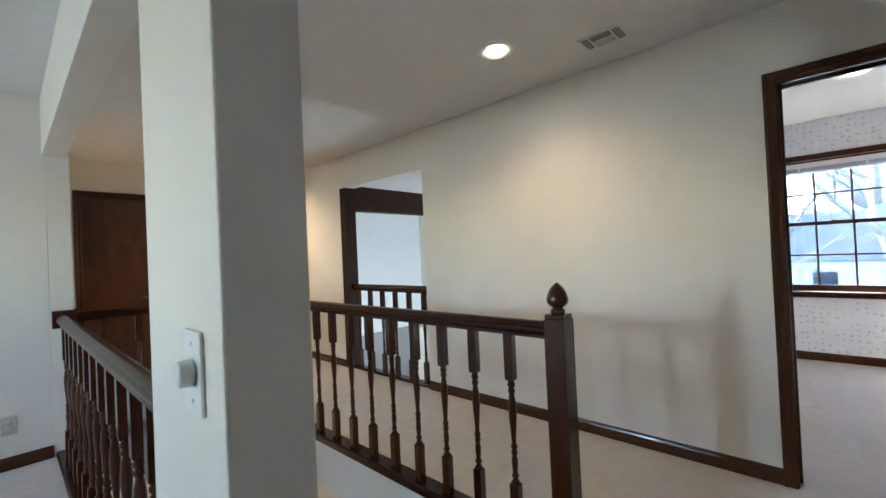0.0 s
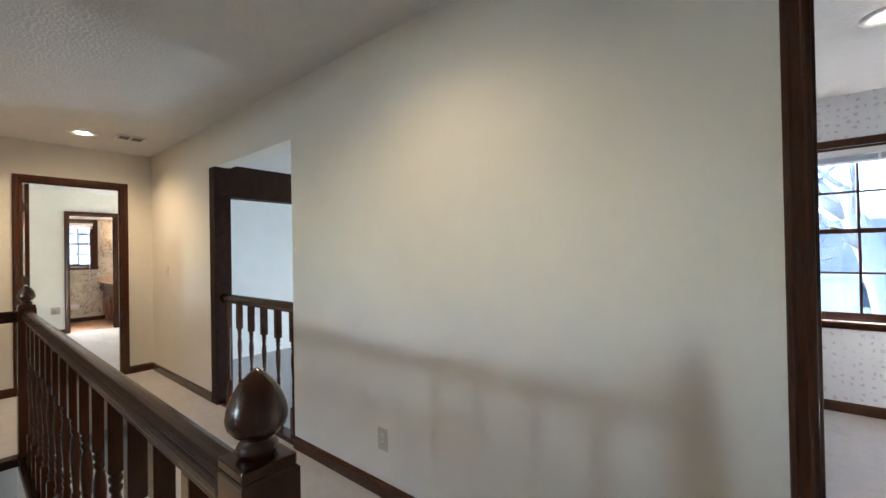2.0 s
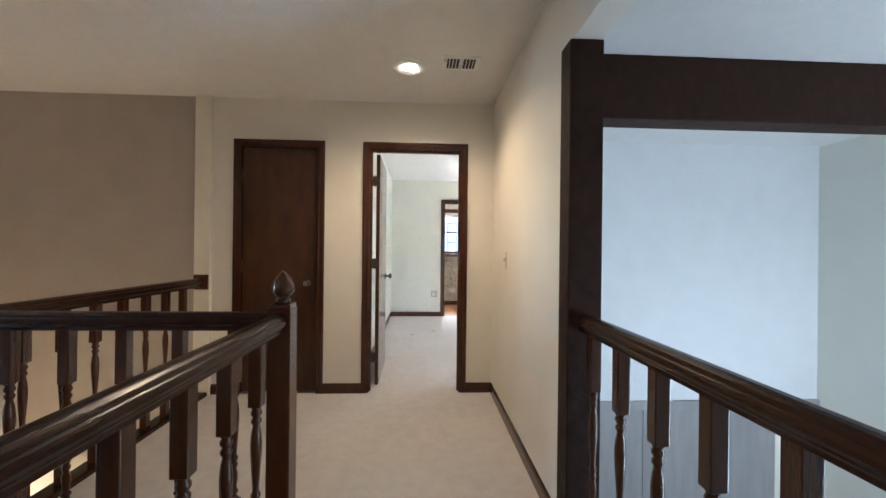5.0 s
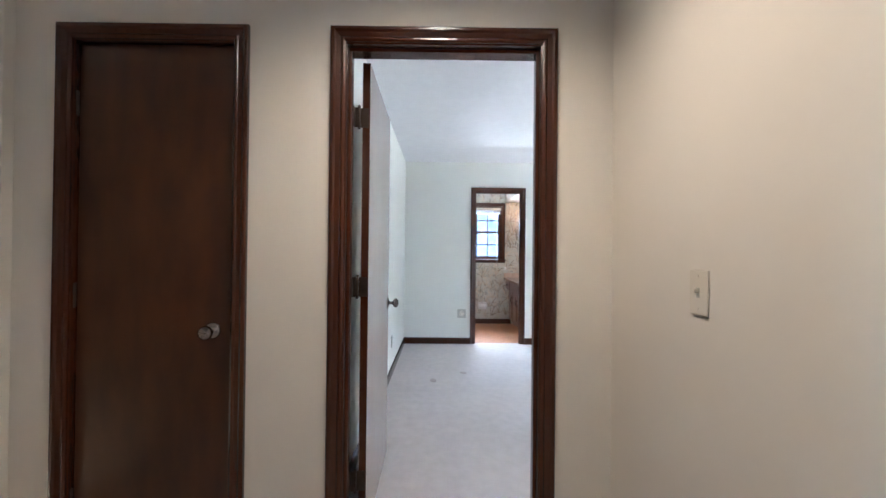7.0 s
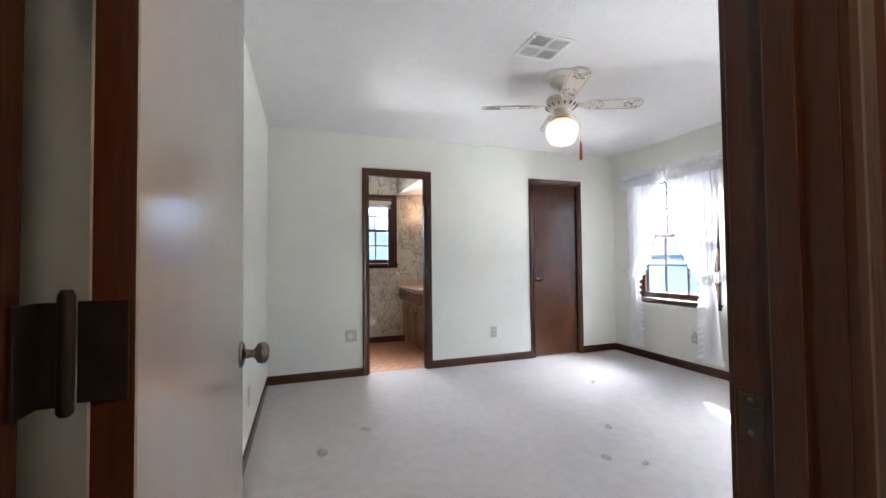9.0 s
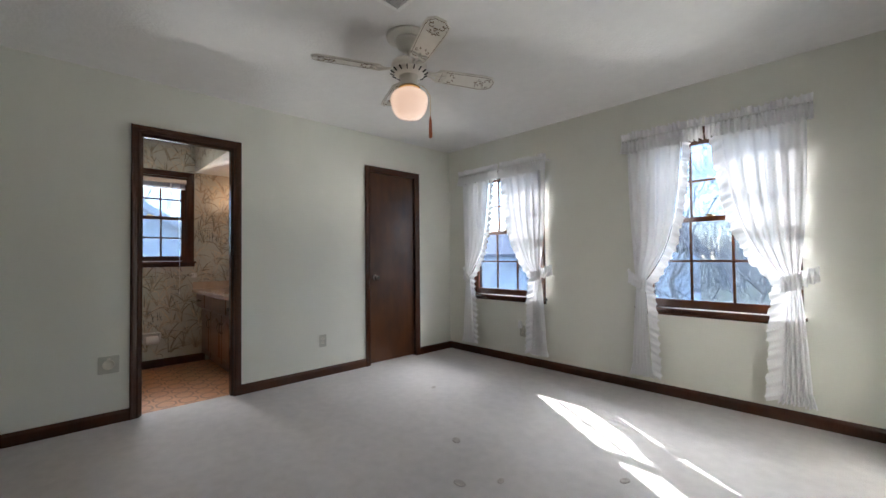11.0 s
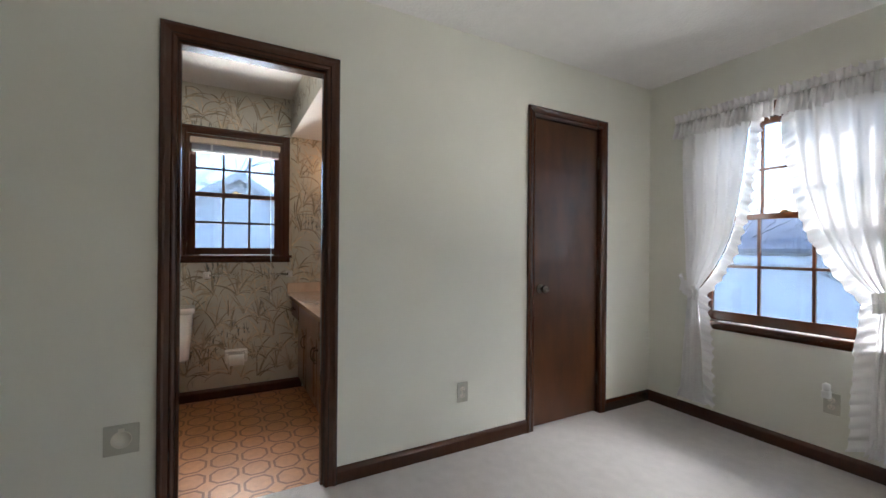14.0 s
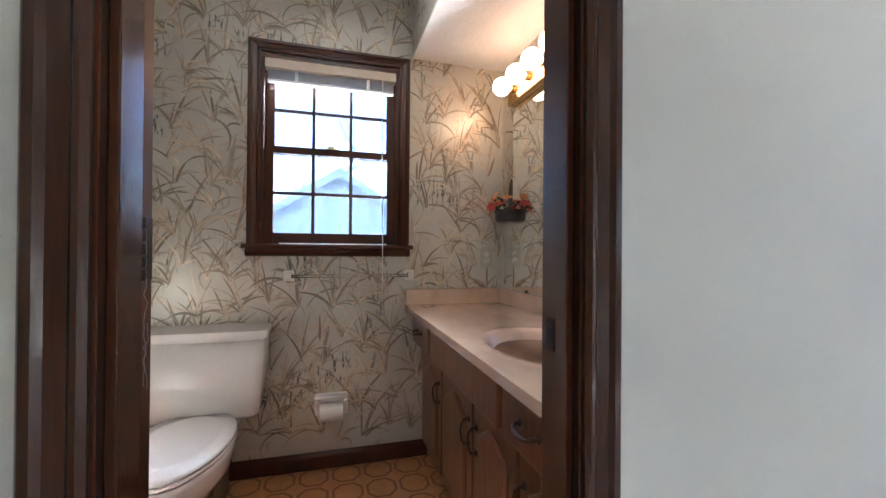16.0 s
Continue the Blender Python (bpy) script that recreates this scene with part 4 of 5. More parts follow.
def plate(name, m, w, h, label, style, mat=None):
    """A wall plate on the plane local y = 0, facing local -y."""
    ob = thing(name, label, "wall plate", m)
    part("cover", boxes((-w / 2, w / 2, -0.006, 0, -h / 2, h / 2), bevel=0.0025), mat or (M_OUTLET if style in ("outlet", "round") else M_PLASTIC), ob)
    if style == "switch":
        part("toggle_slot", boxes((-0.0055, 0.0055, -0.0068, -0.005, -0.013, 0.013)), M_OUTLET, ob)
        part("toggle", boxes((-0.004, 0.004, -0.018, -0.004, 0.0, 0.010), bevel=0.001), M_PLASTIC, ob)
    if style == "outlet":
        for z in (-0.0195, 0.0195):
            part("receptacle", lathe(bmesh.new(), ((0.0165, -0.004), (0.0165, -0.0075), (0.001, -0.0078)), (0, 0, z), 16, "y", (1, 0.85)), mat or M_PLASTIC, ob)
            part("slot", boxes((-0.0075, -0.0055, -0.0084, -0.006, z - 0.001, z + 0.008), (0.0055, 0.0075, -0.0084, -0.006, z - 0.001, z + 0.008), (-0.002, 0.002, -0.0084, -0.006, z - 0.010, z - 0.006)), M_SLOT, ob)
    if style == "round":
        part("round_cap", lathe(bmesh.new(), ((0.034, -0.005), (0.034, -0.0075), (0.031, -0.0078), (0.031, -0.0065), (0.001, -0.0065)), steps=28, axis="y"), M_PLASTIC, ob)
        part("hub", boxes((-0.010, 0.010, -0.010, -0.006, 0.034, 0.044), bevel=0.001), M_PLASTIC, ob)
    if style == "dimmer":
        part("dimmer_knob", lathe(bmesh.new(), ((0.020, -0.006), (0.019, -0.024), (0.016, -0.027), (0.001, -0.027)), steps=24, axis="y"), M_WHITEPL, ob, "white dimmer knob")
    for z in ((-0.042, 0.042) if style in ("switch", "dimmer") else (0.0,)):
        part("screw", lathe(bmesh.new(), ((0.003, -0.0075), (0.003, -0.006)), (0, 0, z), 8, "y"), M_PLASTIC, ob)
    return ob


plate("wall_outlet", pose(-3.95, -0.185, 0.28, 0, 0, 90), 0.072, 0.116, "ivory double outlet on the wall beside the stairwell", "outlet")
plate("light_switch", pose(-5.277, HALL_Y, 1.135), 0.072, 0.116, "ivory toggle switch on the cream hall wall", "switch")
plate("wall_outlet", pose(-1.89, HALL_Y, 0.305), 0.072, 0.116, "ivory double outlet low on the cream hall wall", "outlet")
plate("cable_outlet", pose(BED_W, 2.097, 0.406, 0, 0, 90), 0.115, 0.118, "ivory square plate with a round cap beside the bathroom door", "round")
plate("wall_outlet", pose(BED_W, 3.675, 0.337, 0, 0, 90), 0.072, 0.116, "ivory double outlet between bathroom and closet doors", "outlet")
plate("wall_outlet", pose(-8.284, BED_S, 0.331, 0, 0, 180), 0.072, 0.116, "ivory double outlet on the bedroom side wall", "outlet")
plate("wall_outlet", pose(-8.56, NORTH, 0.34), 0.072, 0.116, "ivory outlet under the ruffled curtain", "outlet")
plate("wall_outlet", pose(BATH_W, 3.361, 1.05, 0, 0, 90), 0.072, 0.116, "ivory double outlet on the papered bathroom wall", "outlet")
plate("dimmer_switch", pose(-0.79, 0.003, 1.10), 0.074, 0.122, "white dimmer with a round knob on the wall stub", "dimmer", M_WHITEPL)
ob = thing("night_light", "white plug-in night light in the outlet", "night light", pose(-8.575, NORTH - 0.006, 0.40))
part("housing", boxes((-0.018, 0.018, -0.038, -0.002, -0.03, 0.01), bevel=0.004), M_WHITEPL, ob)
part("shade", lathe(bmesh.new(), ((0.014, 0.008), (0.018, 0.02), (0.017, 0.045), (0.008, 0.052)), (0, -0.022, 0), 14), M_WHITEPL, ob)


# ---- bedroom: ceiling fan ----
def fan():
    ob = thing("ceiling_fan", "cream four-bladed ceiling fan with printed blades and lit opal globe", "ceiling fan", pose(-7.91, 3.365, 0))
    part("ceiling_medallion", lathe(bmesh.new(), ((0.135, H), (0.135, H - 0.008), (0.125, H - 0.014), (0.110, H - 0.014), (0.105, H - 0.020), (0.08, H - 0.020)), steps=32), M_FANWHITE, ob)
    part("canopy", lathe(bmesh.new(), ((0.082, H - 0.018), (0.080, H - 0.035), (0.066, H - 0.062), (0.040, H - 0.080), (0.020, H - 0.086)), steps=28), M_FANWHITE, ob)
    part("downrod", lathe(bmesh.new(), ((0.012, H - 0.08), (0.012, 2.29)), steps=12), M_FANWHITE, ob)
    part("motor_housing", lathe(bmesh.new(), ((0.03, 2.298), (0.075, 2.296), (0.097, 2.288), (0.105, 2.276), (0.105, 2.254), (0.098, 2.247), (0.104, 2.240), (0.100, 2.229), (0.080, 2.212), (0.055, 2.204)), steps=40), M_FANWHITE, ob)
    for k in range(16):
        a = 2 * math.pi * k / 16
        v = part("motor_slot", boxes((0.066, 0.092, -0.003, 0.003, -0.003, 0.003)), M_SLOT, ob)
        v.matrix_basis = pose(0, 0, 0, 0, 0, math.degrees(a)) @ pose(0.0, 0, 2.236, 0, -32, 0) @ pose(0.0, 0, -0.067)
    part("light_fitter", lathe(bmesh.new(), ((0.058, 2.206), (0.060, 2.198), (0.052, 2.190), (0.052, 2.146), (0.060, 2.140), (0.060, 2.130), (0.050, 2.126)), steps=28), M_FANWHITE, ob)
    part("gallery_rim", lathe(bmesh.new(), ((0.063, 2.139), (0.067, 2.135), (0.067, 2.128), (0.061, 2.124)), steps=32), M_BRASS, ob, "brass rope rim")
    part("globe", lathe(bmesh.new(), ((0.054, 2.132), (0.060, 2.124), (0.082, 2.112), (0.102, 2.096), (0.111, 2.074), (0.111, 2.048), (0.102, 2.008), (0.088, 1.980), (0.068, 1.961), (0.042, 1.951), (0.014, 1.947), (0.006, 1.942), (0.001, 1.942)), steps=40), M_GLOBE, ob, "glowing opal glass globe")
    for k in range(4):
        arm = pose(0, 0, 2.236, 0, 0, -23 + 90 * k)
        bl = bmesh.new()
        outline = ((0.175, -0.045), (0.20, -0.056), (0.48, -0.066), (0.53, -0.060), (0.552, -0.036), (0.560, -0.030), (0.560, 0.030), (0.552, 0.036), (0.53, 0.060), (0.48, 0.066), (0.20, 0.056), (0.175, 0.045))
        top = [bl.verts.new((x, y, 0.004)) for x, y in outline]
        bot = [bl.verts.new((x, y, -0.004)) for x, y in outline]
        bl.faces.new(top), bl.faces.new(bot[::-1])
        for i in range(len(outline)):
            bl.faces.new((top[i], bot[i], bot[(i + 1) % len(outline)], top[(i + 1) % len(outline)]))
        bmesh.ops.recalc_face_normals(bl, faces=bl.faces)
        blade = part("blade", bl, M_FANWHITE, ob)
        blade.matrix_basis = arm @ pose(0, 0, 0, -13, 0, 0)
        art = bmesh.new()
        for f in (0.86,):
            line = [(0.20 + (x - 0.175) * 0.92, y * f, -0.0052) for x, y in outline]
            for p, q in zip(line, line[1:] + line[:1]):
                tube(art, (p, q), 0.0013, 4, False)

        def scroll(cx, cy, r, turn, flip):
            pts = []
            for i in range(15):
                a = i / 14 * 4.2
                rr = r * (1 - i / 17)
                pts.append((cx + rr * math.cos(a + turn), cy + flip * rr * math.sin(a + turn), -0.0052))
            tube(art, pts, 0.0017, 4, False)
        for flip in (-1, 1):
            for cx, cy, r, turn in ((0.50, 0.022, 0.022, 0.5), (0.46, 0.026, 0.017, 2.4), (0.435, 0.014, 0.014, 4.0), (0.525, 0.030, 0.014, 1.5), (0.26, 0.026, 0.015, 0.2), (0.285, 0.018, 0.010, 3.0), (0.48, 0.008, 0.018, 3.3)):
                scroll(cx, flip * cy, r, turn, flip)
        part("scroll_print", art, M_FANPRINT, blade, "dark gold printed scrollwork")
        iron = bmesh.new()
        for sy in (-1, 1):
            tube(iron, ((0.105, sy * 0.012, 0.004), (0.145, sy * 0.022, -0.004), (0.175, sy * 0.042, -0.008), (0.215, sy * 0.047, -0.007), (0.232, sy * 0.036, -0.007), (0.220, sy * 0.018, -0.007), (0.195, 0, -0.007)), 0.0055, 6)
        tube(iron, ((0.10, 0, 0.005), (0.15, 0, -0.003), (0.235, 0, -0.007)), 0.006, 6)
        part("blade_iron", iron, M_FANWHITE, ob).matrix_basis = arm @ pose(0, 0, 0, -13, 0, 0)
    chain = Vector((0.080, 0.096, 0))
    part("pull_chain", tube(bmesh.new(), [(0.05 * 0.643, 0.05 * 0.766, 2.165), chain * 0.75 + Vector((0, 0, 2.14)), chain + Vector((0, 0, 2.09)), chain + Vector((0, 0, 1.965))], 0.0018, 6), M_BRASS, ob)
    part("tassel", lathe(bmesh.new(), ((0.002, 1.968), (0.006, 1.962), (0.004, 1.955), (0.008, 1.945), (0.009, 1.90), (0.011, 1.842), (0.006, 1.836)), tuple(chain), 12), M_TASSEL, ob, "rust-coloured tassel")
    part("pull_chain", tube(bmesh.new(), ((-0.055, -0.03, 2.17), (-0.075, -0.04, 2.16), (-0.078, -0.042, 2.11)), 0.0016, 6), M_BRASS, ob)


fan()


# ---- bedroom: ruffled tie-back curtains ----
def strip(bm, points_a, points_b):
    """A smooth ribbon between two rows of points."""
    va, vb = [bm.verts.new(p) for p in points_a], [bm.verts.new(p) for p in points_b]
    for i in range(len(va) - 1):
        bm.faces.new((va[i], va[i + 1], vb[i + 1], vb[i])).smooth = True


def curtain(cx, gap, seed):
    """Two gathered panels tied back, each with a ruffled inner edge and hem, under a ruffled heading on a rod."""
    rnd = random.Random(seed)
    ob = thing("ruffled_curtain", "sheer white tie-back curtains with ruffled edges over the window", "curtain", pose(cx, NORTH, 0), group="bedroom curtains")
    part("curtain_rod", tube(bmesh.new(), ((-0.585, -0.01, 2.085), (-0.575, -0.075, 2.085), (0.575, -0.075, 2.085), (0.585, -0.01, 2.085)), 0.009, 8), M_WHITEPL, ob)
    y_of = -0.070
    for side in (-1, 1):
        phase = rnd.uniform(0, 6)
        inner_top = side * (gap - (0.045 if side > 0 else 0))
        outer_top = side * 0.565
        tie_z = 0.90 if side < 0 else 0.93

        def edge(z):
            """outer and inner x of the panel at height z"""
            if z > tie_z:
                u = max(0.0, (2.02 - z) / (2.02 - tie_z))
                out = outer_top + (side * 0.505 - outer_top) * u ** 2.2
                inn = inner_top + (side * 0.445 - inner_top) * ((0.38 * u ** 1.1 + 0.62 * u ** 4.5) if side < 0 else (0.36 * u ** 1.1 + 0.64 * u ** 3.8))
            else:
                u = min(1.0, (tie_z - z) / (tie_z - 0.14))
                out = side * (0.505 + 0.055 * u ** 0.7)
                inn = side * (0.445 - 0.045 * u ** 0.7)
            return out, inn

        body = bmesh.new()
        n, rows = 54, 46
        grid = []
        for j in range(rows + 1):
            z = 2.075 - (2.075 - 0.20) * j / rows
            o, i_ = edge(z)
            amp = min(0.016, abs(o - i_) * 0.09) + 0.004
            row = []
            for i in range(n + 1):
                f = i / n
                fold = math.sin(f * 11 * math.pi + phase + 0.6 * math.sin(z * 3 + phase)) * amp + math.sin(f * 27 + phase * 2 + z * 1.5) * amp * 0.35
                bell = 0.018 * math.exp(-((z - tie_z - 0.12) / 0.12) ** 2)
                row.append(body.verts.new((o + (i_ - o) * f, y_of + fold - bell, z)))
            grid.append(row)
        for a, b in zip(grid, grid[1:]):
            for i in range(n):
                body.faces.new((a[i], a[i + 1], b[i + 1], b[i])).smooth = True
        part("panel", body, M_SHEER, ob)

        # inner ruffle, hem ruffle, heading ruffle and tie
        ruf = bmesh.new()
        m, turn, lines = 300, phase, ([], [], [], [])
        swell, reach = 0.0, 0.0
        for k in range(m + 1):
            z = 2.0 - (2.0 - 0.16) * k / m
            o, i_ = edge(z)
            if k % 9 == 0:
                swell, reach = rnd.uniform(0.45, 1.0), rnd.uniform(-0.007, 0.007)
            turn += rnd.uniform(0.42, 0.80)
            pleat = math.sin(turn) * 0.017 * swell
            wide = 0.064 + reach + 0.004 * math.sin(turn + 0.8) + (0.016 if z < tie_z else 0)
            for line, share, drop in zip(lines, (0.0, 0.3, 0.66, 1.0), (0.0, 0.008, 0.02, 0.032)):
                line.append((i_ - side * wide * share, y_of - 0.012 * share + pleat * share ** 0.7, z - drop - 0.005 * share * math.cos(turn)))
        for a, b in zip(lines, lines[1:]):
            strip(ruf, a, b)
        bmesh.ops.remove_doubles(ruf, verts=ruf.verts, dist=0.00002)
        part("edge_ruffle", ruf, M_SHEER, ob, "gathered ruffle along the inner edge")
        hem = bmesh.new()
        o, i_ = edge(0.22)
        lines, turn = ([], [], []), phase
        for k in range(91):
            f = k / 90
            turn += rnd.uniform(0.5, 1.0)
            for line, share in zip(lines, (0.0, 0.5, 1.0)):
                x = o + (i_ - o) * f + side * 0.022 * share * (1 - 2 * f)
                line.append((x, y_of - 0.004 * share + (0.005 + 0.019 * share) * math.sin(turn), 0.228 - 0.092 * share + 0.005 * share * math.sin(0.7 * turn)))
        for a, b in zip(lines, lines[1:]):
            strip(hem, a, b)
        bmesh.ops.remove_doubles(hem, verts=hem.verts, dist=0.00002)
        part("hem_ruffle", hem, M_SHEER, ob)
        head = bmesh.new()
        for low_z, depth in ((2.142, 0.013), (1.975, 0.024)):
            lines, turn = ([], [], [], []), phase + low_z
            x0, x1 = side * 0.60, side * 0.008
            sag = 0.0
            for k in range(181):
                f = k / 180
                turn += rnd.uniform(0.45, 0.9)
                sag = 0.9 * sag + rnd.uniform(-0.003, 0.003)
                for line, share in zip(lines, (0.0, 0.35, 0.7, 1.0)):
                    line.append((x0 + (x1 - x0) * f + 0.004 * share * math.cos(turn), y_of - 0.013 - (0.014 * share if low_z < 2 else 0) + (depth + 0.004) * share * math.sin(turn), 2.085 + (low_z - 2.085) * share + share * (sag + 0.006 * math.cos(0.8 * turn))))
            for a, b in zip(lines, lines[1:]):
                strip(head, a, b)
        bmesh.ops.remove_doubles(head, verts=head.verts, dist=0.00002)
        part("heading_ruffle", head, M_SHEER, ob, "gathered heading ruffle")
        tie = bmesh.new()
        for row, spread in ((0, 0.028), (1, -0.03)):
            a, b = [], []
            for k in range(41):
                f = k / 40
                x = side * (0.60 - 0.185 * f)
                y = -0.005 - 0.105 * math.sin(f * math.pi * 0.62)
                z = tie_z + 0.055 - 0.075 * f
                a.append((x, y, z))
                b.append((x + 0.008 * math.sin(k * 1.1), y - 0.012 + 0.014 * math.sin(k * 1.3 + row), z + spread + math.copysign(0.022, spread) + 0.008 * math.sin(k * 0.9)))
            strip(tie, a, b)
        part("tie_back", tie, M_SHEER, ob, "ruffled fabric tie")


curtain(-8.795, 0.13, 3)
curtain(-6.86, 0.145, 8)

# ---- carpet dents ----
for i, (x, y, r) in enumerate(((-7.46, 3.30, 0.030), (-7.14, 2.78, 0.028), (-7.00, 2.94, 0.022), (-7.33, 3.46, 0.020), (-7.80, 3.62, 0.030), (-8.1, 1.75, 0.04), (-8.35, 2.05, 0.035), (-6.9, 3.9, 0.026), (-8.65, 4.2, 0.022))):
    ob = tagged(mesh_object("carpet_dent", lathe(bmesh.new(), ((r * 1.1, -0.003), (r, 0.004), (r * 0.85, 0.0055), (r * 0.62, 0.004), (r * 0.45, 0.001), (0.001, 0.0005)), steps=18, squash=(1.15, 0.75)), M_DENT), "pressed round furniture dent in the beige carpet", "carpet dent", "carpet dents")
    ob.matrix_basis = pose(x, y, 0, 0, 0, 37 * i)


# ---- bathroom ----
def printed_blades(name, axis, face, out, u0, u1, z0, z1, skip, seed, spacing=0.125):
    """The grass print of the wallpaper: fans of tapered curved blades, a hair off the paper."""
    rnd = random.Random(seed)
    verts, faces = [], []

    def blade(bu, bz, angle, length, bend, width):
        n = 7
        u, z, a = bu, bz, angle
        rows = []
        for i in range(n + 1):
            t = i / n
            w = width * (0.35 + 1.5 * t) * (1 - t) * 1.55 + 0.0004
            nu, nz = math.cos(a), -math.sin(a)
            rows.append(((u - nu * w, z - nz * w), (u + nu * w, z + nz * w)))
            u += math.sin(a) * length / n
            z += math.cos(a) * length / n
            a += bend / n
        for p, q in rows:
            for pu, pz in (p, q):
                if not (u0 < pu < u1 and z0 < pz < z1) or any(s0 < pu < s1 and t0 < pz < t1 for s0, s1, t0, t1 in skip):
                    return
        base = len(verts)
        lift = out * rnd.uniform(0.0006, 0.0014)
        for p, q in rows:
            for pu, pz in (p, q):
                verts.append((face + lift, pu, pz) if axis == "x" else (pu, face + lift, pz))
        for i in range(n):
            k = base + 2 * i
            faces.append((k, k + 1, k + 3, k + 2))

    rows = int((z1 - z0) / spacing) + 2
    cols = int((u1 - u0) / spacing) + 2
    for j in range(rows):
        for i in range(cols):
            cu = u0 + (i + 0.5 * (j % 2) + rnd.uniform(-0.3, 0.3)) * spacing
            cz = z0 - 0.05 + (j + rnd.uniform(-0.35, 0.35)) * spacing
            lean = rnd.uniform(-0.5, 0.5)
            for k in range(rnd.randint(7, 13)):
                a = lean + rnd.gauss(0, 0.55)
                blade(cu + rnd.uniform(-0.012, 0.012), cz + rnd.uniform(-0.01, 0.02), a, rnd.uniform(0.07, 0.23), a * rnd.uniform(0.6, 2.2) + rnd.uniform(-0.3, 0.3), rnd.uniform(0.0028, 0.0066))
    me = bpy.data.meshes.new(name)
    me.from_pydata(verts, [], faces)
    me.materials.append(M_BLADEPRINT)
    return tagged(new(name, me), "brown and tan grass blades printed on the foil wallpaper", "wallpaper print", kind="stuff")


printed_blades("wallpaper_grass_west", "x", BATH_W, 1, BATH_S, BATH_N, 0.08, 2.40, [(2.53 - 0.33, 2.53 + 0.33, 1.11, 2.03)], 5)
printed_blades("wallpaper_grass_north", "y", BATH_N, -1, BATH_W, BATH_E, 0.8, 2.10, [], 6)
printed_blades("wallpaper_grass_soffit", "y", 2.931, -1, BATH_W, BATH_E, 2.10, 2.41, [], 7)
printed_blades("wallpaper_grass_south", "y", BATH_S, 1, BATH_W, BATH_E, 0.0, 2.41, [], 8, 0.2)


def loft(bm, rings, cap=True):
    """A smooth skin over rings of equal length."""
    made = [[bm.verts.new(p) for p in r] for r in rings]
    k = len(rings[0])
    for a, b in zip(made, made[1:]):
        for i in range(k):
            bm.faces.new((a[i], a[(i + 1) % k], b[(i + 1) % k], b[i])).smooth = True
    if cap:
        bm.faces.new(made[0][::-1]), bm.faces.new(made[-1])
    bmesh.ops.recalc_face_normals(bm, faces=bm.faces)
    return bm


def oval(cx, cy, rx, ry, z, n=36, egg=0.0, back=None):
    pts = []
    for i in range(n):
        a = 2 * math.pi * i / n
        x = cx + rx * math.cos(a)
        if back is not None:
            x = max(x, back)
        pts.append((x, cy + ry * math.sin(a) * (1 - egg * math.cos(a)), z))
    return pts


def rounded_rect(x0, x1, y0, y1, z, r=0.03, n=6):
    pts = []
    for cx, cy, a0 in ((x1 - r, y1 - r, 0), (x0 + r, y1 - r, 90), (x0 + r, y0 + r, 180), (x1 - r, y0 + r, 270)):
        for i in range(n + 1):
            a = radians(a0 + 90 * i / n)
            pts.append((cx + r * math.cos(a), cy + r * math.sin(a), z))
    return pts


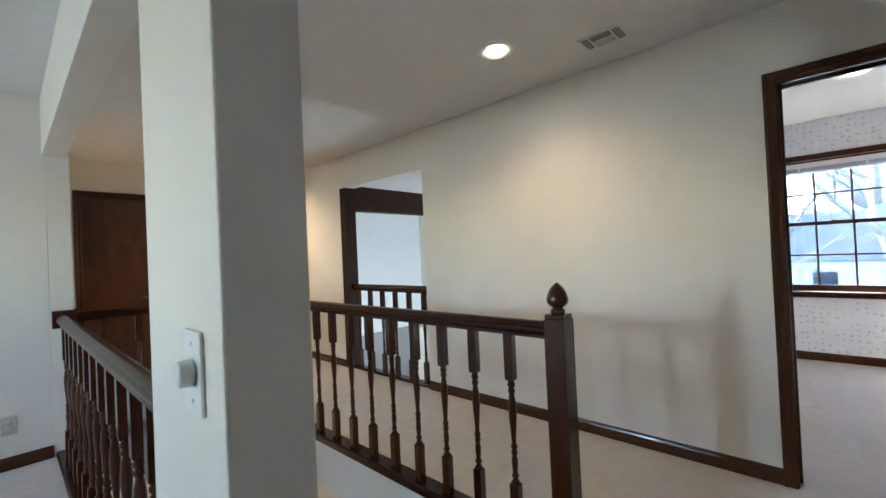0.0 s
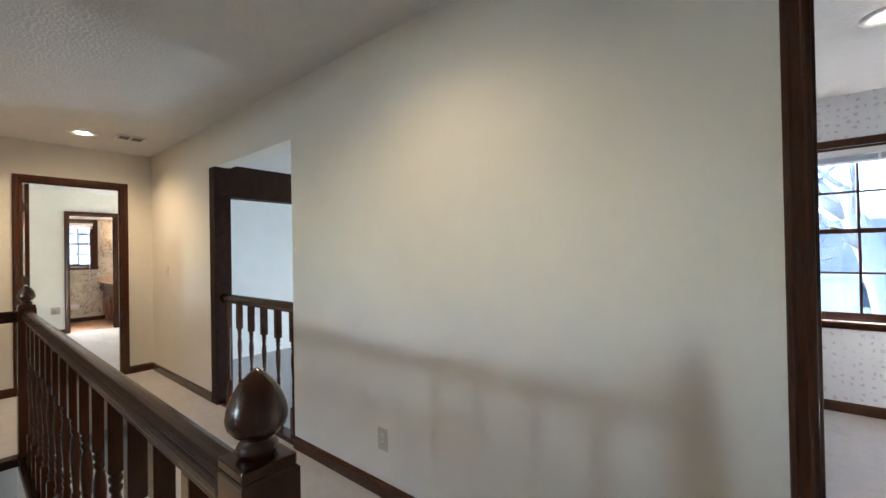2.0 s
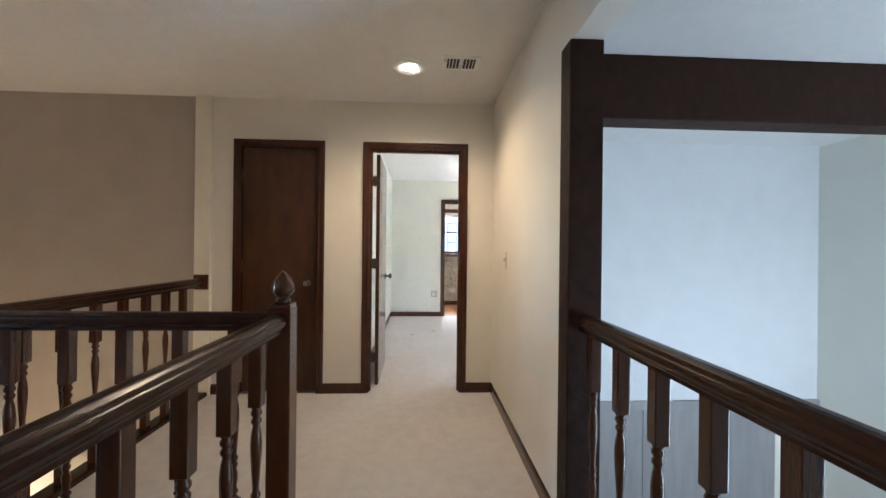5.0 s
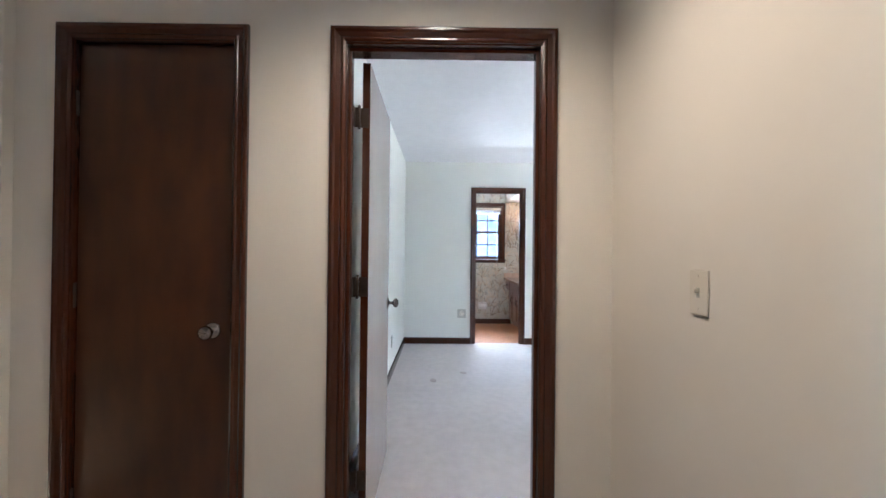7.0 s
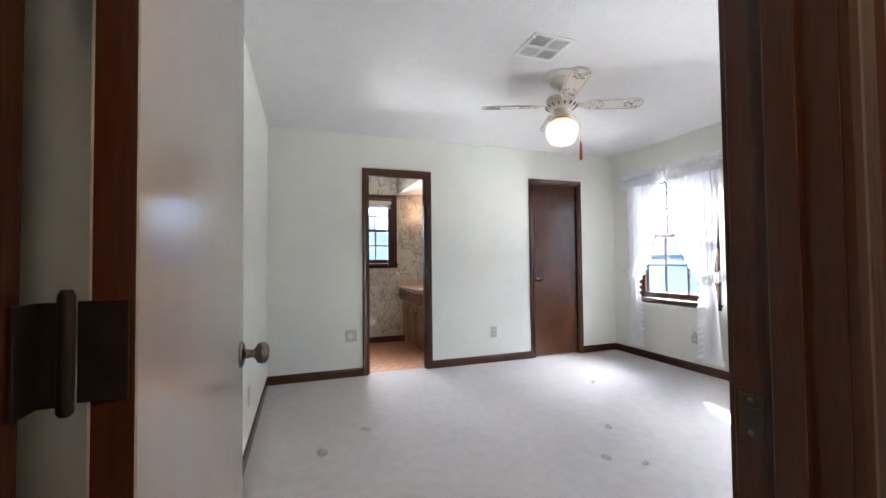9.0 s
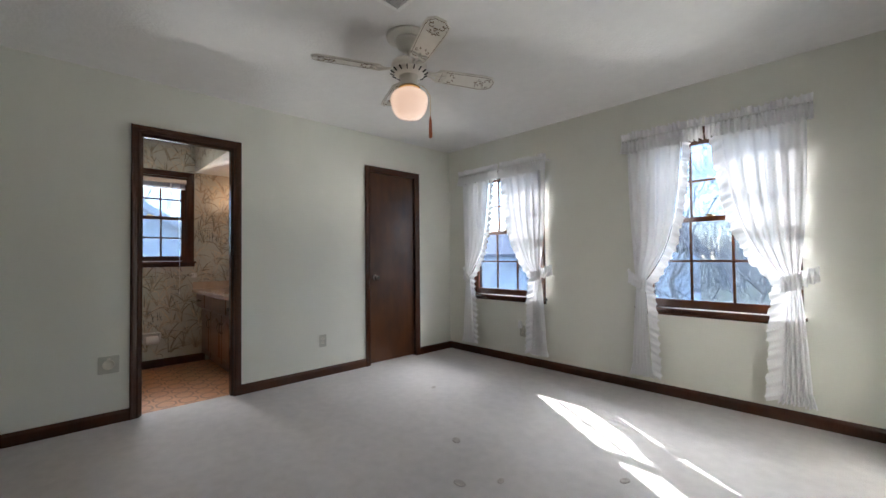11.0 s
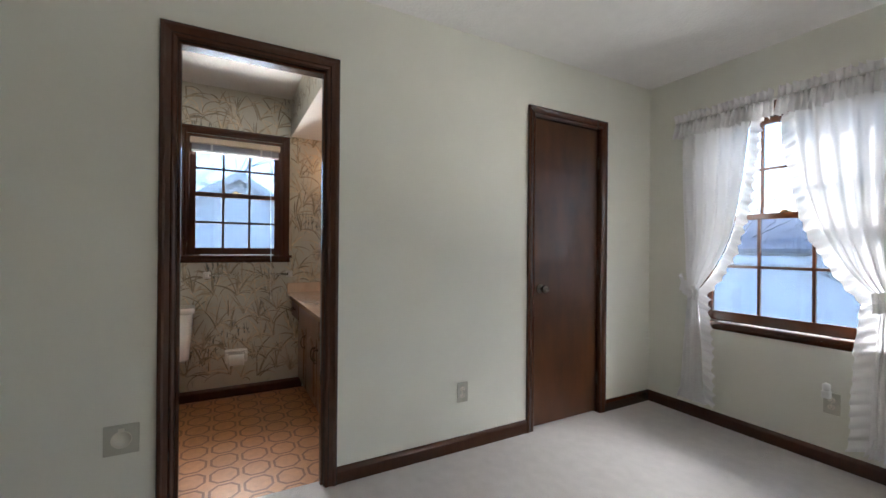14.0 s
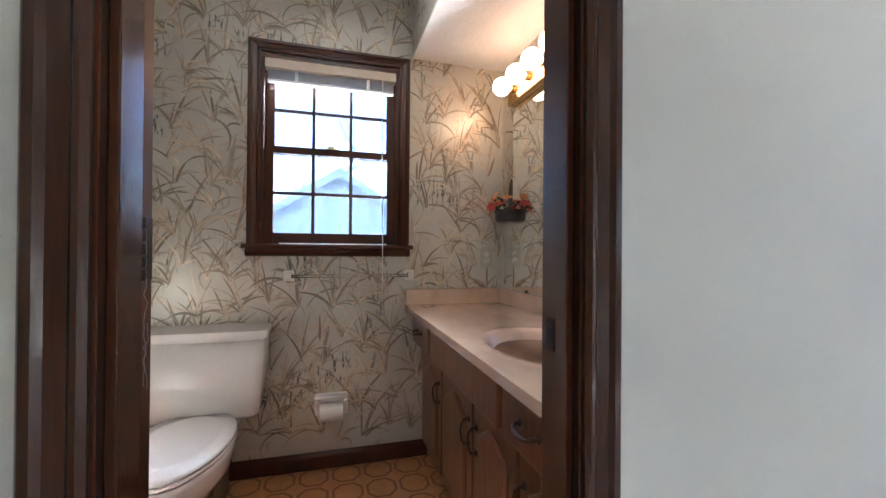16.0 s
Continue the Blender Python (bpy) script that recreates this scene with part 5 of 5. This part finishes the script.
def toilet():
    ob = thing("toilet", "white two-piece porcelain toilet against the papered wall, lid down", "toilet", pose(BATH_W, 2.01, 0))
    part("tank", loft(bmesh.new(), [rounded_rect(0.015, 0.168, -0.205, 0.205, 0.345, 0.03), rounded_rect(0.012, 0.20, -0.222, 0.222, 0.372, 0.035), rounded_rect(0.01, 0.215, -0.242, 0.242, 0.695, 0.035)]), M_GLAZE, ob)
    part("tank_lid", loft(bmesh.new(), [rounded_rect(0.006, 0.222, -0.248, 0.248, 0.693, 0.03), rounded_rect(0.003, 0.230, -0.255, 0.255, 0.700, 0.035), rounded_rect(0.003, 0.230, -0.255, 0.255, 0.724, 0.035), rounded_rect(0.010, 0.222, -0.247, 0.247, 0.734, 0.035)]), M_GLAZE, ob)
    part("bowl", loft(bmesh.new(), [oval(0.38, 0, 0.20, 0.10, 0.0), oval(0.38, 0, 0.205, 0.105, 0.03), oval(0.40, 0, 0.17, 0.088, 0.10), oval(0.42, 0, 0.19, 0.10, 0.20), oval(0.43, 0, 0.265, 0.16, 0.278, egg=0.06), oval(0.435, 0, 0.285, 0.166, 0.333, egg=0.08), oval(0.435, 0, 0.285, 0.166, 0.353, egg=0.08)]), M_GLAZE, ob)
    part("pedestal_back", loft(bmesh.new(), [rounded_rect(0.05, 0.36, -0.085, 0.085, 0.0, 0.03), rounded_rect(0.04, 0.36, -0.075, 0.075, 0.2, 0.03), rounded_rect(0.02, 0.34, -0.13, 0.13, 0.298, 0.03), rounded_rect(0.02, 0.34, -0.14, 0.14, 0.342, 0.03)]), M_GLAZE, ob)
    part("seat", loft(bmesh.new(), [oval(0.43, 0, 0.285, 0.168, 0.355, egg=0.08, back=0.205), oval(0.43, 0, 0.292, 0.173, 0.362, egg=0.08, back=0.20), oval(0.43, 0, 0.288, 0.170, 0.370, egg=0.08, back=0.20)]), M_GLAZE, ob)
    part("lid", loft(bmesh.new(), [oval(0.43, 0, 0.285, 0.168, 0.372, egg=0.08, back=0.20), oval(0.43, 0, 0.291, 0.172, 0.380, egg=0.08, back=0.20), oval(0.43, 0, 0.283, 0.166, 0.389, egg=0.08, back=0.20), oval(0.43, 0, 0.20, 0.12, 0.394, egg=0.08, back=0.22)]), M_GLAZE, ob, "closed white lid")
    for y in (-0.075, 0.075):
        part("seat_hinge", lathe(bmesh.new(), ((0.012, -0.025), (0.014, -0.02), (0.014, 0.02), (0.012, 0.025)), (0.205, y, 0.373), 10, "y"), M_GLAZE, ob)
        part("bolt_cap", lathe(bmesh.new(), ((0.016, 0), (0.015, 0.012), (0.006, 0.02), (0.001, 0.021)), (0.30, y * 1.25, 0.0), 10), M_GLAZE, ob)


toilet()


def raised_panel(bm, x0, x1, z0, z1, y, arch=0.0):
    """A bevelled raised field, its top arched, standing off the plane y towards -y."""
    def ring(inset, yy):
        pts = [(x0 + inset, yy, z0 + inset), (x1 - inset, yy, z0 + inset)]
        n = 12
        for i in range(n + 1):
            t = i / n
            x = x1 - inset + (x0 - x1 + 2 * inset) * t
            pts.append((x, yy, z1 - inset - arch * (1 - math.sin(t * math.pi) ** 1.5)))
        return pts
    return loft(bm, [ring(0, y), ring(0.004, y - 0.004), ring(0.022, y - 0.010)])


def bail_pull(parent, m):
    ob = part("pull", tube(bmesh.new(), ((-0.042, 0, 0), (-0.042, -0.018, 0), (-0.030, -0.026, -0.006), (0, -0.029, -0.009), (0.030, -0.026, -0.006), (0.042, -0.018, 0), (0.042, 0, 0)), (0.006, 0.006, 0.0045, 0.006, 0.0045, 0.006, 0.006), 8), M_BRONZE, parent, "dark bronze bail pull")
    for k in (-1, 1):
        lathe_bm = lathe(bmesh.new(), ((0.011, 0), (0.012, -0.003), (0.008, -0.007), (0.001, -0.008)), (k * 0.042, 0, 0), 12, "y")
        part("pull_rose", lathe_bm, M_BRONZE, ob)
    ob.matrix_basis = m


def vanity():
    ob = thing("vanity_cabinet", "brown wooden vanity cabinet with arched raised-panel doors and bronze pulls", "vanity", pose(0, 0, 0))
    x0, x1 = BATH_W + 0.002, BATH_E - 0.002
    part("carcass", boxes((x0, x1, 3.015, BATH_N - 0.002, 0.075, 0.60), (x0, x1, 2.965, BATH_N - 0.002, 0.60, 0.768), (x0, x1, 3.07, BATH_N - 0.002, 0.0, 0.075)), M_CAB, ob)
    for a, b, pull in ((x0 + 0.006, -10.862, True), (-10.832, -10.100, False), (-10.070, x1 - 0.012, True)):
        fr = part("drawer_front", boxes((a, b, 2.945, 2.966, 0.612, 0.752), bevel=0.006), M_CAB, ob)
        if pull:
            bail_pull(fr, pose((a + b) / 2, 2.945, 0.685))
    for a, b, side in ((x0 + 0.02, -10.818, 1), (-10.800, -10.425, 1), (-10.410, -10.085, -1), (-10.068, x1 - 0.015, -1)):
        d = part("door", boxes((a, b, 2.996, 3.016, 0.095, 0.578), bevel=0.004), M_CAB, ob)
        part("raised_panel", raised_panel(bmesh.new(), a + 0.05, b - 0.05, 0.15, 0.535, 2.996, 0.05), M_CAB, d)
        bail_pull(d, pose((b - 0.03) if side > 0 else (a + 0.03), 2.996, 0.45, 0, 90, 0))
    top = thing("marble_counter", "tan cultured-marble counter with a moulded oval basin", "countertop", pose(0, 0, 0))
    bm = bmesh.new()
    nx, ny = 96, 40
    ya, yb = 2.898, BATH_N - 0.002
    cx, cy, rx, ry = -10.20, 3.165, 0.255, 0.185
    grid = []
    for i in range(nx + 1):
        row = []
        for j in range(ny + 1):
            x, y = x0 + (x1 - x0) * i / nx, ya + (yb - ya) * j / ny
            r = math.hypot((x - cx) / rx, (y - cy) / ry)
            z = 0.800
            if r < 1:
                z -= 0.115 * (1 - r ** 2.3)
            elif r < 1.12:
                z += 0.003 * math.sin((r - 1) / 0.12 * math.pi)
            row.append(bm.verts.new((x, y, z)))
        grid.append(row)
    for i in range(nx):
        for j in range(ny):
            bm.faces.new((grid[i][j], grid[i + 1][j], grid[i + 1][j + 1], grid[i][j + 1])).smooth = True
    part("slab", bm, M_MARBLE, top)
    part("front_edge", extrude_profile(bmesh.new(), ((0, -0.032), (0.010, -0.032), (0.014, -0.026), (0.014, -0.006), (0.008, 0.001), (0, 0.001)), (x1, ya + 0.006, 0.7995), (x0, ya + 0.006, 0.7995)), M_MARBLE, top)
    part("back_splash", boxes((x0 + 0.02, x1, BATH_N - 0.022, BATH_N - 0.002, 0.798, 0.880), bevel=0.003), M_MARBLE, top)
    part("side_splash", boxes((x0, x0 + 0.02, ya + 0.01, BATH_N - 0.0025, 0.798, 0.880), bevel=0.003), M_MARBLE, top)
    part("drain", lathe(bmesh.new(), ((0.022, 0.0), (0.024, 0.003), (0.014, 0.002), (0.001, 0.002)), (cx, cy, 0.681), 20), M_NICKEL, top)
    tap = thing("basin_tap", "chrome basin tap with clear knob handles", "tap", pose(cx, 3.385, 0.80))
    part("spout", tube(bmesh.new(), ((0, 0, 0), (0, 0, 0.05), (0, -0.03, 0.075), (0, -0.08, 0.07), (0, -0.10, 0.055)), (0.014, 0.013, 0.012, 0.010, 0.010), 12), M_NICKEL, tap)
    part("base", boxes((-0.085, 0.085, -0.022, 0.022, 0, 0.012), bevel=0.005), M_NICKEL, tap)
    for k in (-1, 1):
        part("handle", lathe(bmesh.new(), ((0.012, 0.012), (0.012, 0.025), (0.022, 0.03), (0.024, 0.045), (0.016, 0.055), (0.001, 0.056)), (k * 0.065, 0, 0), 10), M_CLEAR, tap, "clear faceted handle")


vanity()

ob = thing("wall_mirror", "frameless wall mirror above the vanity", "mirror", pose(0, BATH_N, 0))
part("mirror_glass", boxes((-11.058, -9.80, -0.007, -0.0015, 0.882, 1.835)), M_MIRROR, ob)
for x in (-10.9, -10.0):
    part("mirror_clip", boxes((x - 0.012, x + 0.012, -0.010, -0.001, 0.8805, 0.893)), M_NICKEL, ob)

ob = thing("vanity_light_bar", "brass light bar with round lit bulbs above the mirror", "wall light", pose(-10.745, BATH_N, 1.875))
part("bar", boxes((-0.305, 0.305, -0.045, -0.001, -0.036, 0.036), bevel=0.006), M_BRASS, ob)
for k in range(4):
    x = -0.23 + 0.1535 * k
    part("socket", lathe(bmesh.new(), ((0.022, -0.044), (0.020, -0.062), (0.016, -0.066)), (x, 0, 0.033), 16, "y"), M_BRASS, ob)
    part("bulb", lathe(bmesh.new(), ((0.014, -0.064), (0.020, -0.070), (0.036, -0.082), (0.0445, -0.100), (0.046, -0.110), (0.042, -0.130), (0.028, -0.148), (0.010, -0.155), (0.001, -0.156)), (x, 0, 0.033), 24, "y"), M_BULB, ob, "clear round bulb, lit")

ob = thing("towel_bar", "clear towel bar between white ceramic brackets on the papered wall", "towel bar", pose(BATH_W, 0, 0.955))
for y in (2.33, 2.925):
    part("bracket", boxes((0.001, 0.012, y - 0.026, y + 0.026, -0.026, 0.026), (0.010, 0.062, y - 0.016, y + 0.016, -0.016, 0.016), bevel=0.005), M_GLAZE, ob)
part("bar", tube(bmesh.new(), ((0.045, 2.345, 0), (0.045, 2.91, 0)), 0.008, 10), M_CLEAR, ob, "clear acrylic rod")

ob = thing("toilet_paper_holder", "white ceramic paper holder with a roll on the papered wall", "paper holder", pose(BATH_W, 2.535, 0.316))
part("back_plate", boxes((0.001, 0.010, -0.078, 0.078, -0.055, 0.055), bevel=0.004), M_GLAZE, ob)
for y in (-0.068, 0.068):
    part("arm", boxes((0.008, 0.070, y - 0.011, y + 0.011, -0.020, 0.036), bevel=0.006), M_GLAZE, ob)
part("top_shelf", boxes((0.008, 0.050, -0.079, 0.079, 0.036, 0.052), bevel=0.005), M_GLAZE, ob)
part("paper_roll", lathe(bmesh.new(), ((0.018, -0.054), (0.040, -0.054), (0.041, -0.050), (0.041, 0.050), (0.040, 0.054), (0.018, 0.054)), (0.062, 0, -0.020), 28, "y"), M_PAPER, ob, "white paper roll")


def wall_pocket():
    rnd = random.Random(21)
    ob = thing("flower_wall_pocket", "black tin wall pocket filled with pink and peach silk flowers", "flower holder", pose(-11.085, BATH_N, 1.24))
    back = bmesh.new()
    pts = [(0.045 * math.cos(a) * (1.0 if math.sin(a) < 0 else 0.75), 0, 0.10 + (0.13 if math.sin(a) > 0 else 0.09) * math.sin(a)) for a in [2 * math.pi * i / 28 for i in range(28)]]
    loft(back, [[(x * (1 + 0.06 * (i % 2)), -0.001, z) for i, (x, y, z) in enumerate(pts)], [(x * (1 + 0.06 * (i % 2)), -0.005, z) for i, (x, y, z) in enumerate(pts)]])
    part("back_plate", back, M_BLACK, ob)
    cup = bmesh.new()
    for r, z in ((0.0, 0.0),):
        rings = []
        for rad, h in ((0.070, 0.0), (0.078, 0.010), (0.080, 0.030), (0.078, 0.034), (0.085, 0.055), (0.088, 0.060)):
            rings.append([(rad * math.cos(math.pi * i / 20), -0.006 - rad * 1.05 * math.sin(math.pi * i / 20), h) for i in range(21)])
        loft(cup, rings)
    part("cup", cup, M_BLACK, ob)
    for k, (x, y, z, mat, size) in enumerate(((-0.055, -0.09, 0.085, M_PETAL_PINK, 0.036), (-0.085, -0.06, 0.075, M_PETAL_PINK, 0.034), (-0.01, -0.085, 0.125, M_PETAL_PEACH, 0.037), (0.035, -0.07, 0.09, M_PETAL_PINK, 0.034), (0.055, -0.05, 0.115, M_PETAL_PEACH, 0.030), (-0.03, -0.055, 0.105, M_PETAL_PEACH, 0.030), (0.01, -0.10, 0.075, M_PETAL_PINK, 0.030))):
        bm = bmesh.new()
        for ring, (count, open_, scale) in enumerate(((7, 1.15, 1.0), (6, 0.75, 0.8), (5, 0.35, 0.6))):
            for i in range(count):
                a = 2 * math.pi * (i + 0.4 * ring) / count + rnd.uniform(-0.15, 0.15)
                L = size * scale
                d = Vector((math.cos(a) * math.sin(open_), math.sin(a) * math.sin(open_), math.cos(open_)))
                t = Vector((-math.sin(a), math.cos(a), 0))
                p = [Vector((0, 0, 0)) + t * -0.15 * L, t * 0.15 * L, d * L * 0.6 + t * 0.45 * L, d * L * 1.05 + t * 0.2 * L + Vector((0, 0, -0.12 * L)), d * L * 1.05 - t * 0.2 * L + Vector((0, 0, -0.12 * L)), d * L * 0.6 - t * 0.45 * L]
                v = [bm.verts.new(q) for q in p]
                bm.faces.new((v[0], v[1], v[2], v[5])), bm.faces.new((v[5], v[2], v[3], v[4]))
        f = part("flower", bm, mat, ob, "silk flower")
        f.matrix_basis = pose(x, y, z, rnd.uniform(10, 60), rnd.uniform(-30, 30), 0)
    bm = bmesh.new()
    for i in range(26):
        c = Vector((rnd.uniform(-0.08, 0.07), rnd.uniform(-0.09, -0.02), rnd.uniform(0.055, 0.115)))
        d = Vector((rnd.uniform(-1, 1), rnd.uniform(-1, 0.2), rnd.uniform(-0.3, 0.8))).normalized() * 0.03
        t = d.orthogonal().normalized() * 0.009
        v = [bm.verts.new(q) for q in (c, c + d * 0.5 + t, c + d, c + d * 0.5 - t)]
        bm.faces.new(v)
    part("leaves", bm, M_LEAF, ob, "dark green silk leaves")


wall_pocket()

# ---- outside ----
GROUND = -2.95
bm = bmesh.new()
box(bm, -400, 400, -400, 400, GROUND - 0.5, GROUND)
structure("ground", bm, (M_GRASS,), "dormant winter lawn reaching to the horizon", "ground")


TWIG = 0.004


def tree(x, y, height, spread, seed, trunk_r, label, depth=5):
    rnd = random.Random(seed)
    ob = thing("bare_tree", label, "tree", pose(x, y, GROUND), group="bare winter trees")
    trunk, limbs = bmesh.new(), bmesh.new()

    def grow(p, d, length, r, level):
        pts, rad = [p], [r]
        n = 4 if level < 2 else 3
        for i in range(n):
            d = (d + Vector((rnd.uniform(-1, 1), rnd.uniform(-1, 1), rnd.uniform(-0.4, 0.8))) * 0.17).normalized()
            p = p + d * length / n
            pts.append(p)
            rad.append(r * (1 - 0.42 * (i + 1) / n))
        tube(trunk if level == 0 else limbs, pts, rad, 10 if level == 0 else (6 if level < 3 else 3), level < 3)
        if level >= depth:
            return
        for i in range(rnd.randint(3, 4)):
            k = rnd.randint(max(1, n - 2), n)
            axis = Vector((rnd.uniform(-1, 1), rnd.uniform(-1, 1), rnd.uniform(-0.2, 0.5))).normalized()
            nd = (d * 0.62 + axis * spread).normalized()
            grow(pts[k], nd, length * rnd.uniform(0.58, 0.80), max(TWIG, rad[k] * rnd.uniform(0.5, 0.72)), level + 1)

    grow(Vector((0, 0, 0)), Vector((0, 0, 1)), height * 0.34, trunk_r, 0)
    part("trunk", trunk, M_BARK, ob)
    part("crown", limbs, M_BARK, ob, "crown of bare limbs and twigs")


for row in ((2.2, 14.5, 15, 0.70, 1, 0.42, 5), (-1.2, 20.0, 11, 0.8, 2, 0.2, 5), (-7.6, 13.0, 9, 0.85, 3, 0.12, 6), (-9.8, 16.0, 10, 0.85, 4, 0.15, 6), (-5.9, 15.5, 9, 0.85, 12, 0.13, 6),
            (-8.6, 11.5, 5.0, 1.0, 5, 0.05, 6), (-6.6, 11.0, 4.8, 1.0, 6, 0.05, 6), (-24.5, 8.0, 12, 0.8, 7, 0.2, 5), (-33.5, 2.2, 17, 0.75, 8, 0.26, 6), (-17.0, 21.0, 12, 0.8, 9, 0.2, 6), (-34.0, 5.5, 16, 0.8, 10, 0.22, 6)):
    tree(*row[:6], "bare winter tree with a spreading crown of thin twigs", row[6])


def house(x0, x1, y0, y1, wall_top, ridge, along, label, panes=5):
    """Gabled house: walls, roof slopes, rake boards, windows."""
    ob = thing("neighbour_house", label, "house", pose(0, 0, GROUND))
    bm = boxes((x0, x1, y0, y1, 0, wall_top))
    part("wall", bm, M_SIDING, ob)
    over, th = 0.35, 0.14
    if along == "x":
        ym = (y0 + y1) / 2
        for a in (y0, y1):
            rise = ridge - wall_top
            k = (a - ym) / abs(a - ym)
            e = a + k * over
            ez = wall_top - over * rise / abs(a - ym)
            rb = bmesh.new()
            loft(rb, [[(x, ym, ridge), (x, e, ez), (x, e, ez + th), (x, ym, ridge + th)] for x in (x0 - over, x1 + over)])
            for f in rb.faces:
                f.smooth = False
            part("roof_slope", rb, M_ROOF, ob)
            rk = bmesh.new()
            loft(rk, [[(x, ym, ridge - 0.10), (x, e, ez - 0.10), (x, e, ez + th - 0.02), (x, ym, ridge + th - 0.02)] for x in (x1 + over, x1 + over + 0.03)])
            part("rake_board", rk, M_TRIMWHITE, ob)
        gb = bmesh.new()
        loft(gb, [[(x, y0, wall_top), (x, y1, wall_top), (x, ym, ridge)] for x in (x0 + 0.01, x1 - 0.001)])
        part("gable", gb, M_SIDING, ob)
        for i in range(int((ridge - 0.6) / 0.2)):
            z = 0.6 + 0.2 * i
            half = (y1 - y0) / 2 if z < wall_top else (y1 - y0) / 2 * (ridge - z) / (ridge - wall_top)
            if half > 0.2:
                part("siding_lap", boxes((x1, x1 + 0.014, ym - half, ym + half, z, z + 0.02)), M_SIDING, ob)
        for wy in (ym - 2.2, ym + 2.2):
            w = part("window", boxes((x1, x1 + 0.05, wy - 0.5, wy + 0.5, 1.0, 2.3)), M_TRIMWHITE, ob)
            part("window_pane", boxes((x1 + 0.05, x1 + 0.055, wy - 0.42, wy + 0.42, 1.08, 2.22)), M_EXTWOOD, w)
    else:
        xm, yb = (x0 + x1) / 2, y0
        ym = (y0 + y1) / 2
        for a in (y0, y1):
            k = (a - ym) / abs(a - ym)
            e = a + k * over
            ez = wall_top - over * (ridge - wall_top) / abs(a - ym)
            rb = bmesh.new()
            loft(rb, [[(x, ym, ridge), (x, e, ez), (x, e, ez + th), (x, ym, ridge + th)] for x in (x0 - over, x1 + over)])
            for f in rb.faces:
                f.smooth = False
            part("roof_slope", rb, M_ROOF, ob)
        for i in range(panes):
            wx = x0 + (x1 - x0) * (i + 0.5) / panes
            w = part("window", boxes((wx - 0.6, wx + 0.6, y0 - 0.05, y0, 1.0, 2.4)), M_TRIMWHITE, ob)
            part("window_pane", boxes((wx - 0.5, wx + 0.5, y0 - 0.055, y0 - 0.05, 1.1, 2.3)), M_EXTWOOD, w)
        part("fascia_board", boxes((x0 - over, x1 + over, y0 - over - 0.03, y0 - over, wall_top - 0.45, wall_top - 0.2)), M_TRIMWHITE, ob)


house(-31.0, -21.0, -1.9, 7.5, 3.2, 6.2, "x", "pale sided neighbour house with a gable end and white rake boards")
house(-7.0, 8.0, 30.0, 38.0, 3.0, 5.6, "y", "pale sided neighbour house across the lawn")
house(-26.0, -11.8, 17.5, 25.0, 4.2, 5.4, "y", "pale sided neighbour house close behind the bedroom", 0)


def woods(seed):
    """Far belt of bare woods: many thin stems with twigs, uneven on top."""
    rnd = random.Random(seed)
    verts, faces = [], []
    for i in range(2600):
        a = rnd.uniform(0.12, 1.25) * math.pi
        d = rnd.uniform(55, 85)
        x, y = -5 + d * math.cos(a), d * math.sin(a)
        h = rnd.uniform(5, 13)
        for k in range(7):
            bx, by = rnd.uniform(-2.4, 2.4), rnd.uniform(-2.4, 2.4)
            w = 0.06 if k == 0 else 0.025
            z0 = GROUND if k == 0 else GROUND + h * rnd.uniform(0.15, 0.5)
            b = len(verts)
            px, py = -math.sin(a) * w, math.cos(a) * w
            verts.extend(((x - px, y - py, z0), (x + px, y + py, z0), (x + bx, y + by, GROUND + h * rnd.uniform(0.6, 1.0))))
            faces.append((b, b + 1, b + 2))
    me = bpy.data.meshes.new("far_woods")
    me.from_pydata(verts, [], faces)
    me.materials.append(M_BARK)
    tagged(new("far_woods", me), "distant belt of bare grey woods", "woods", kind="stuff")


woods(4)
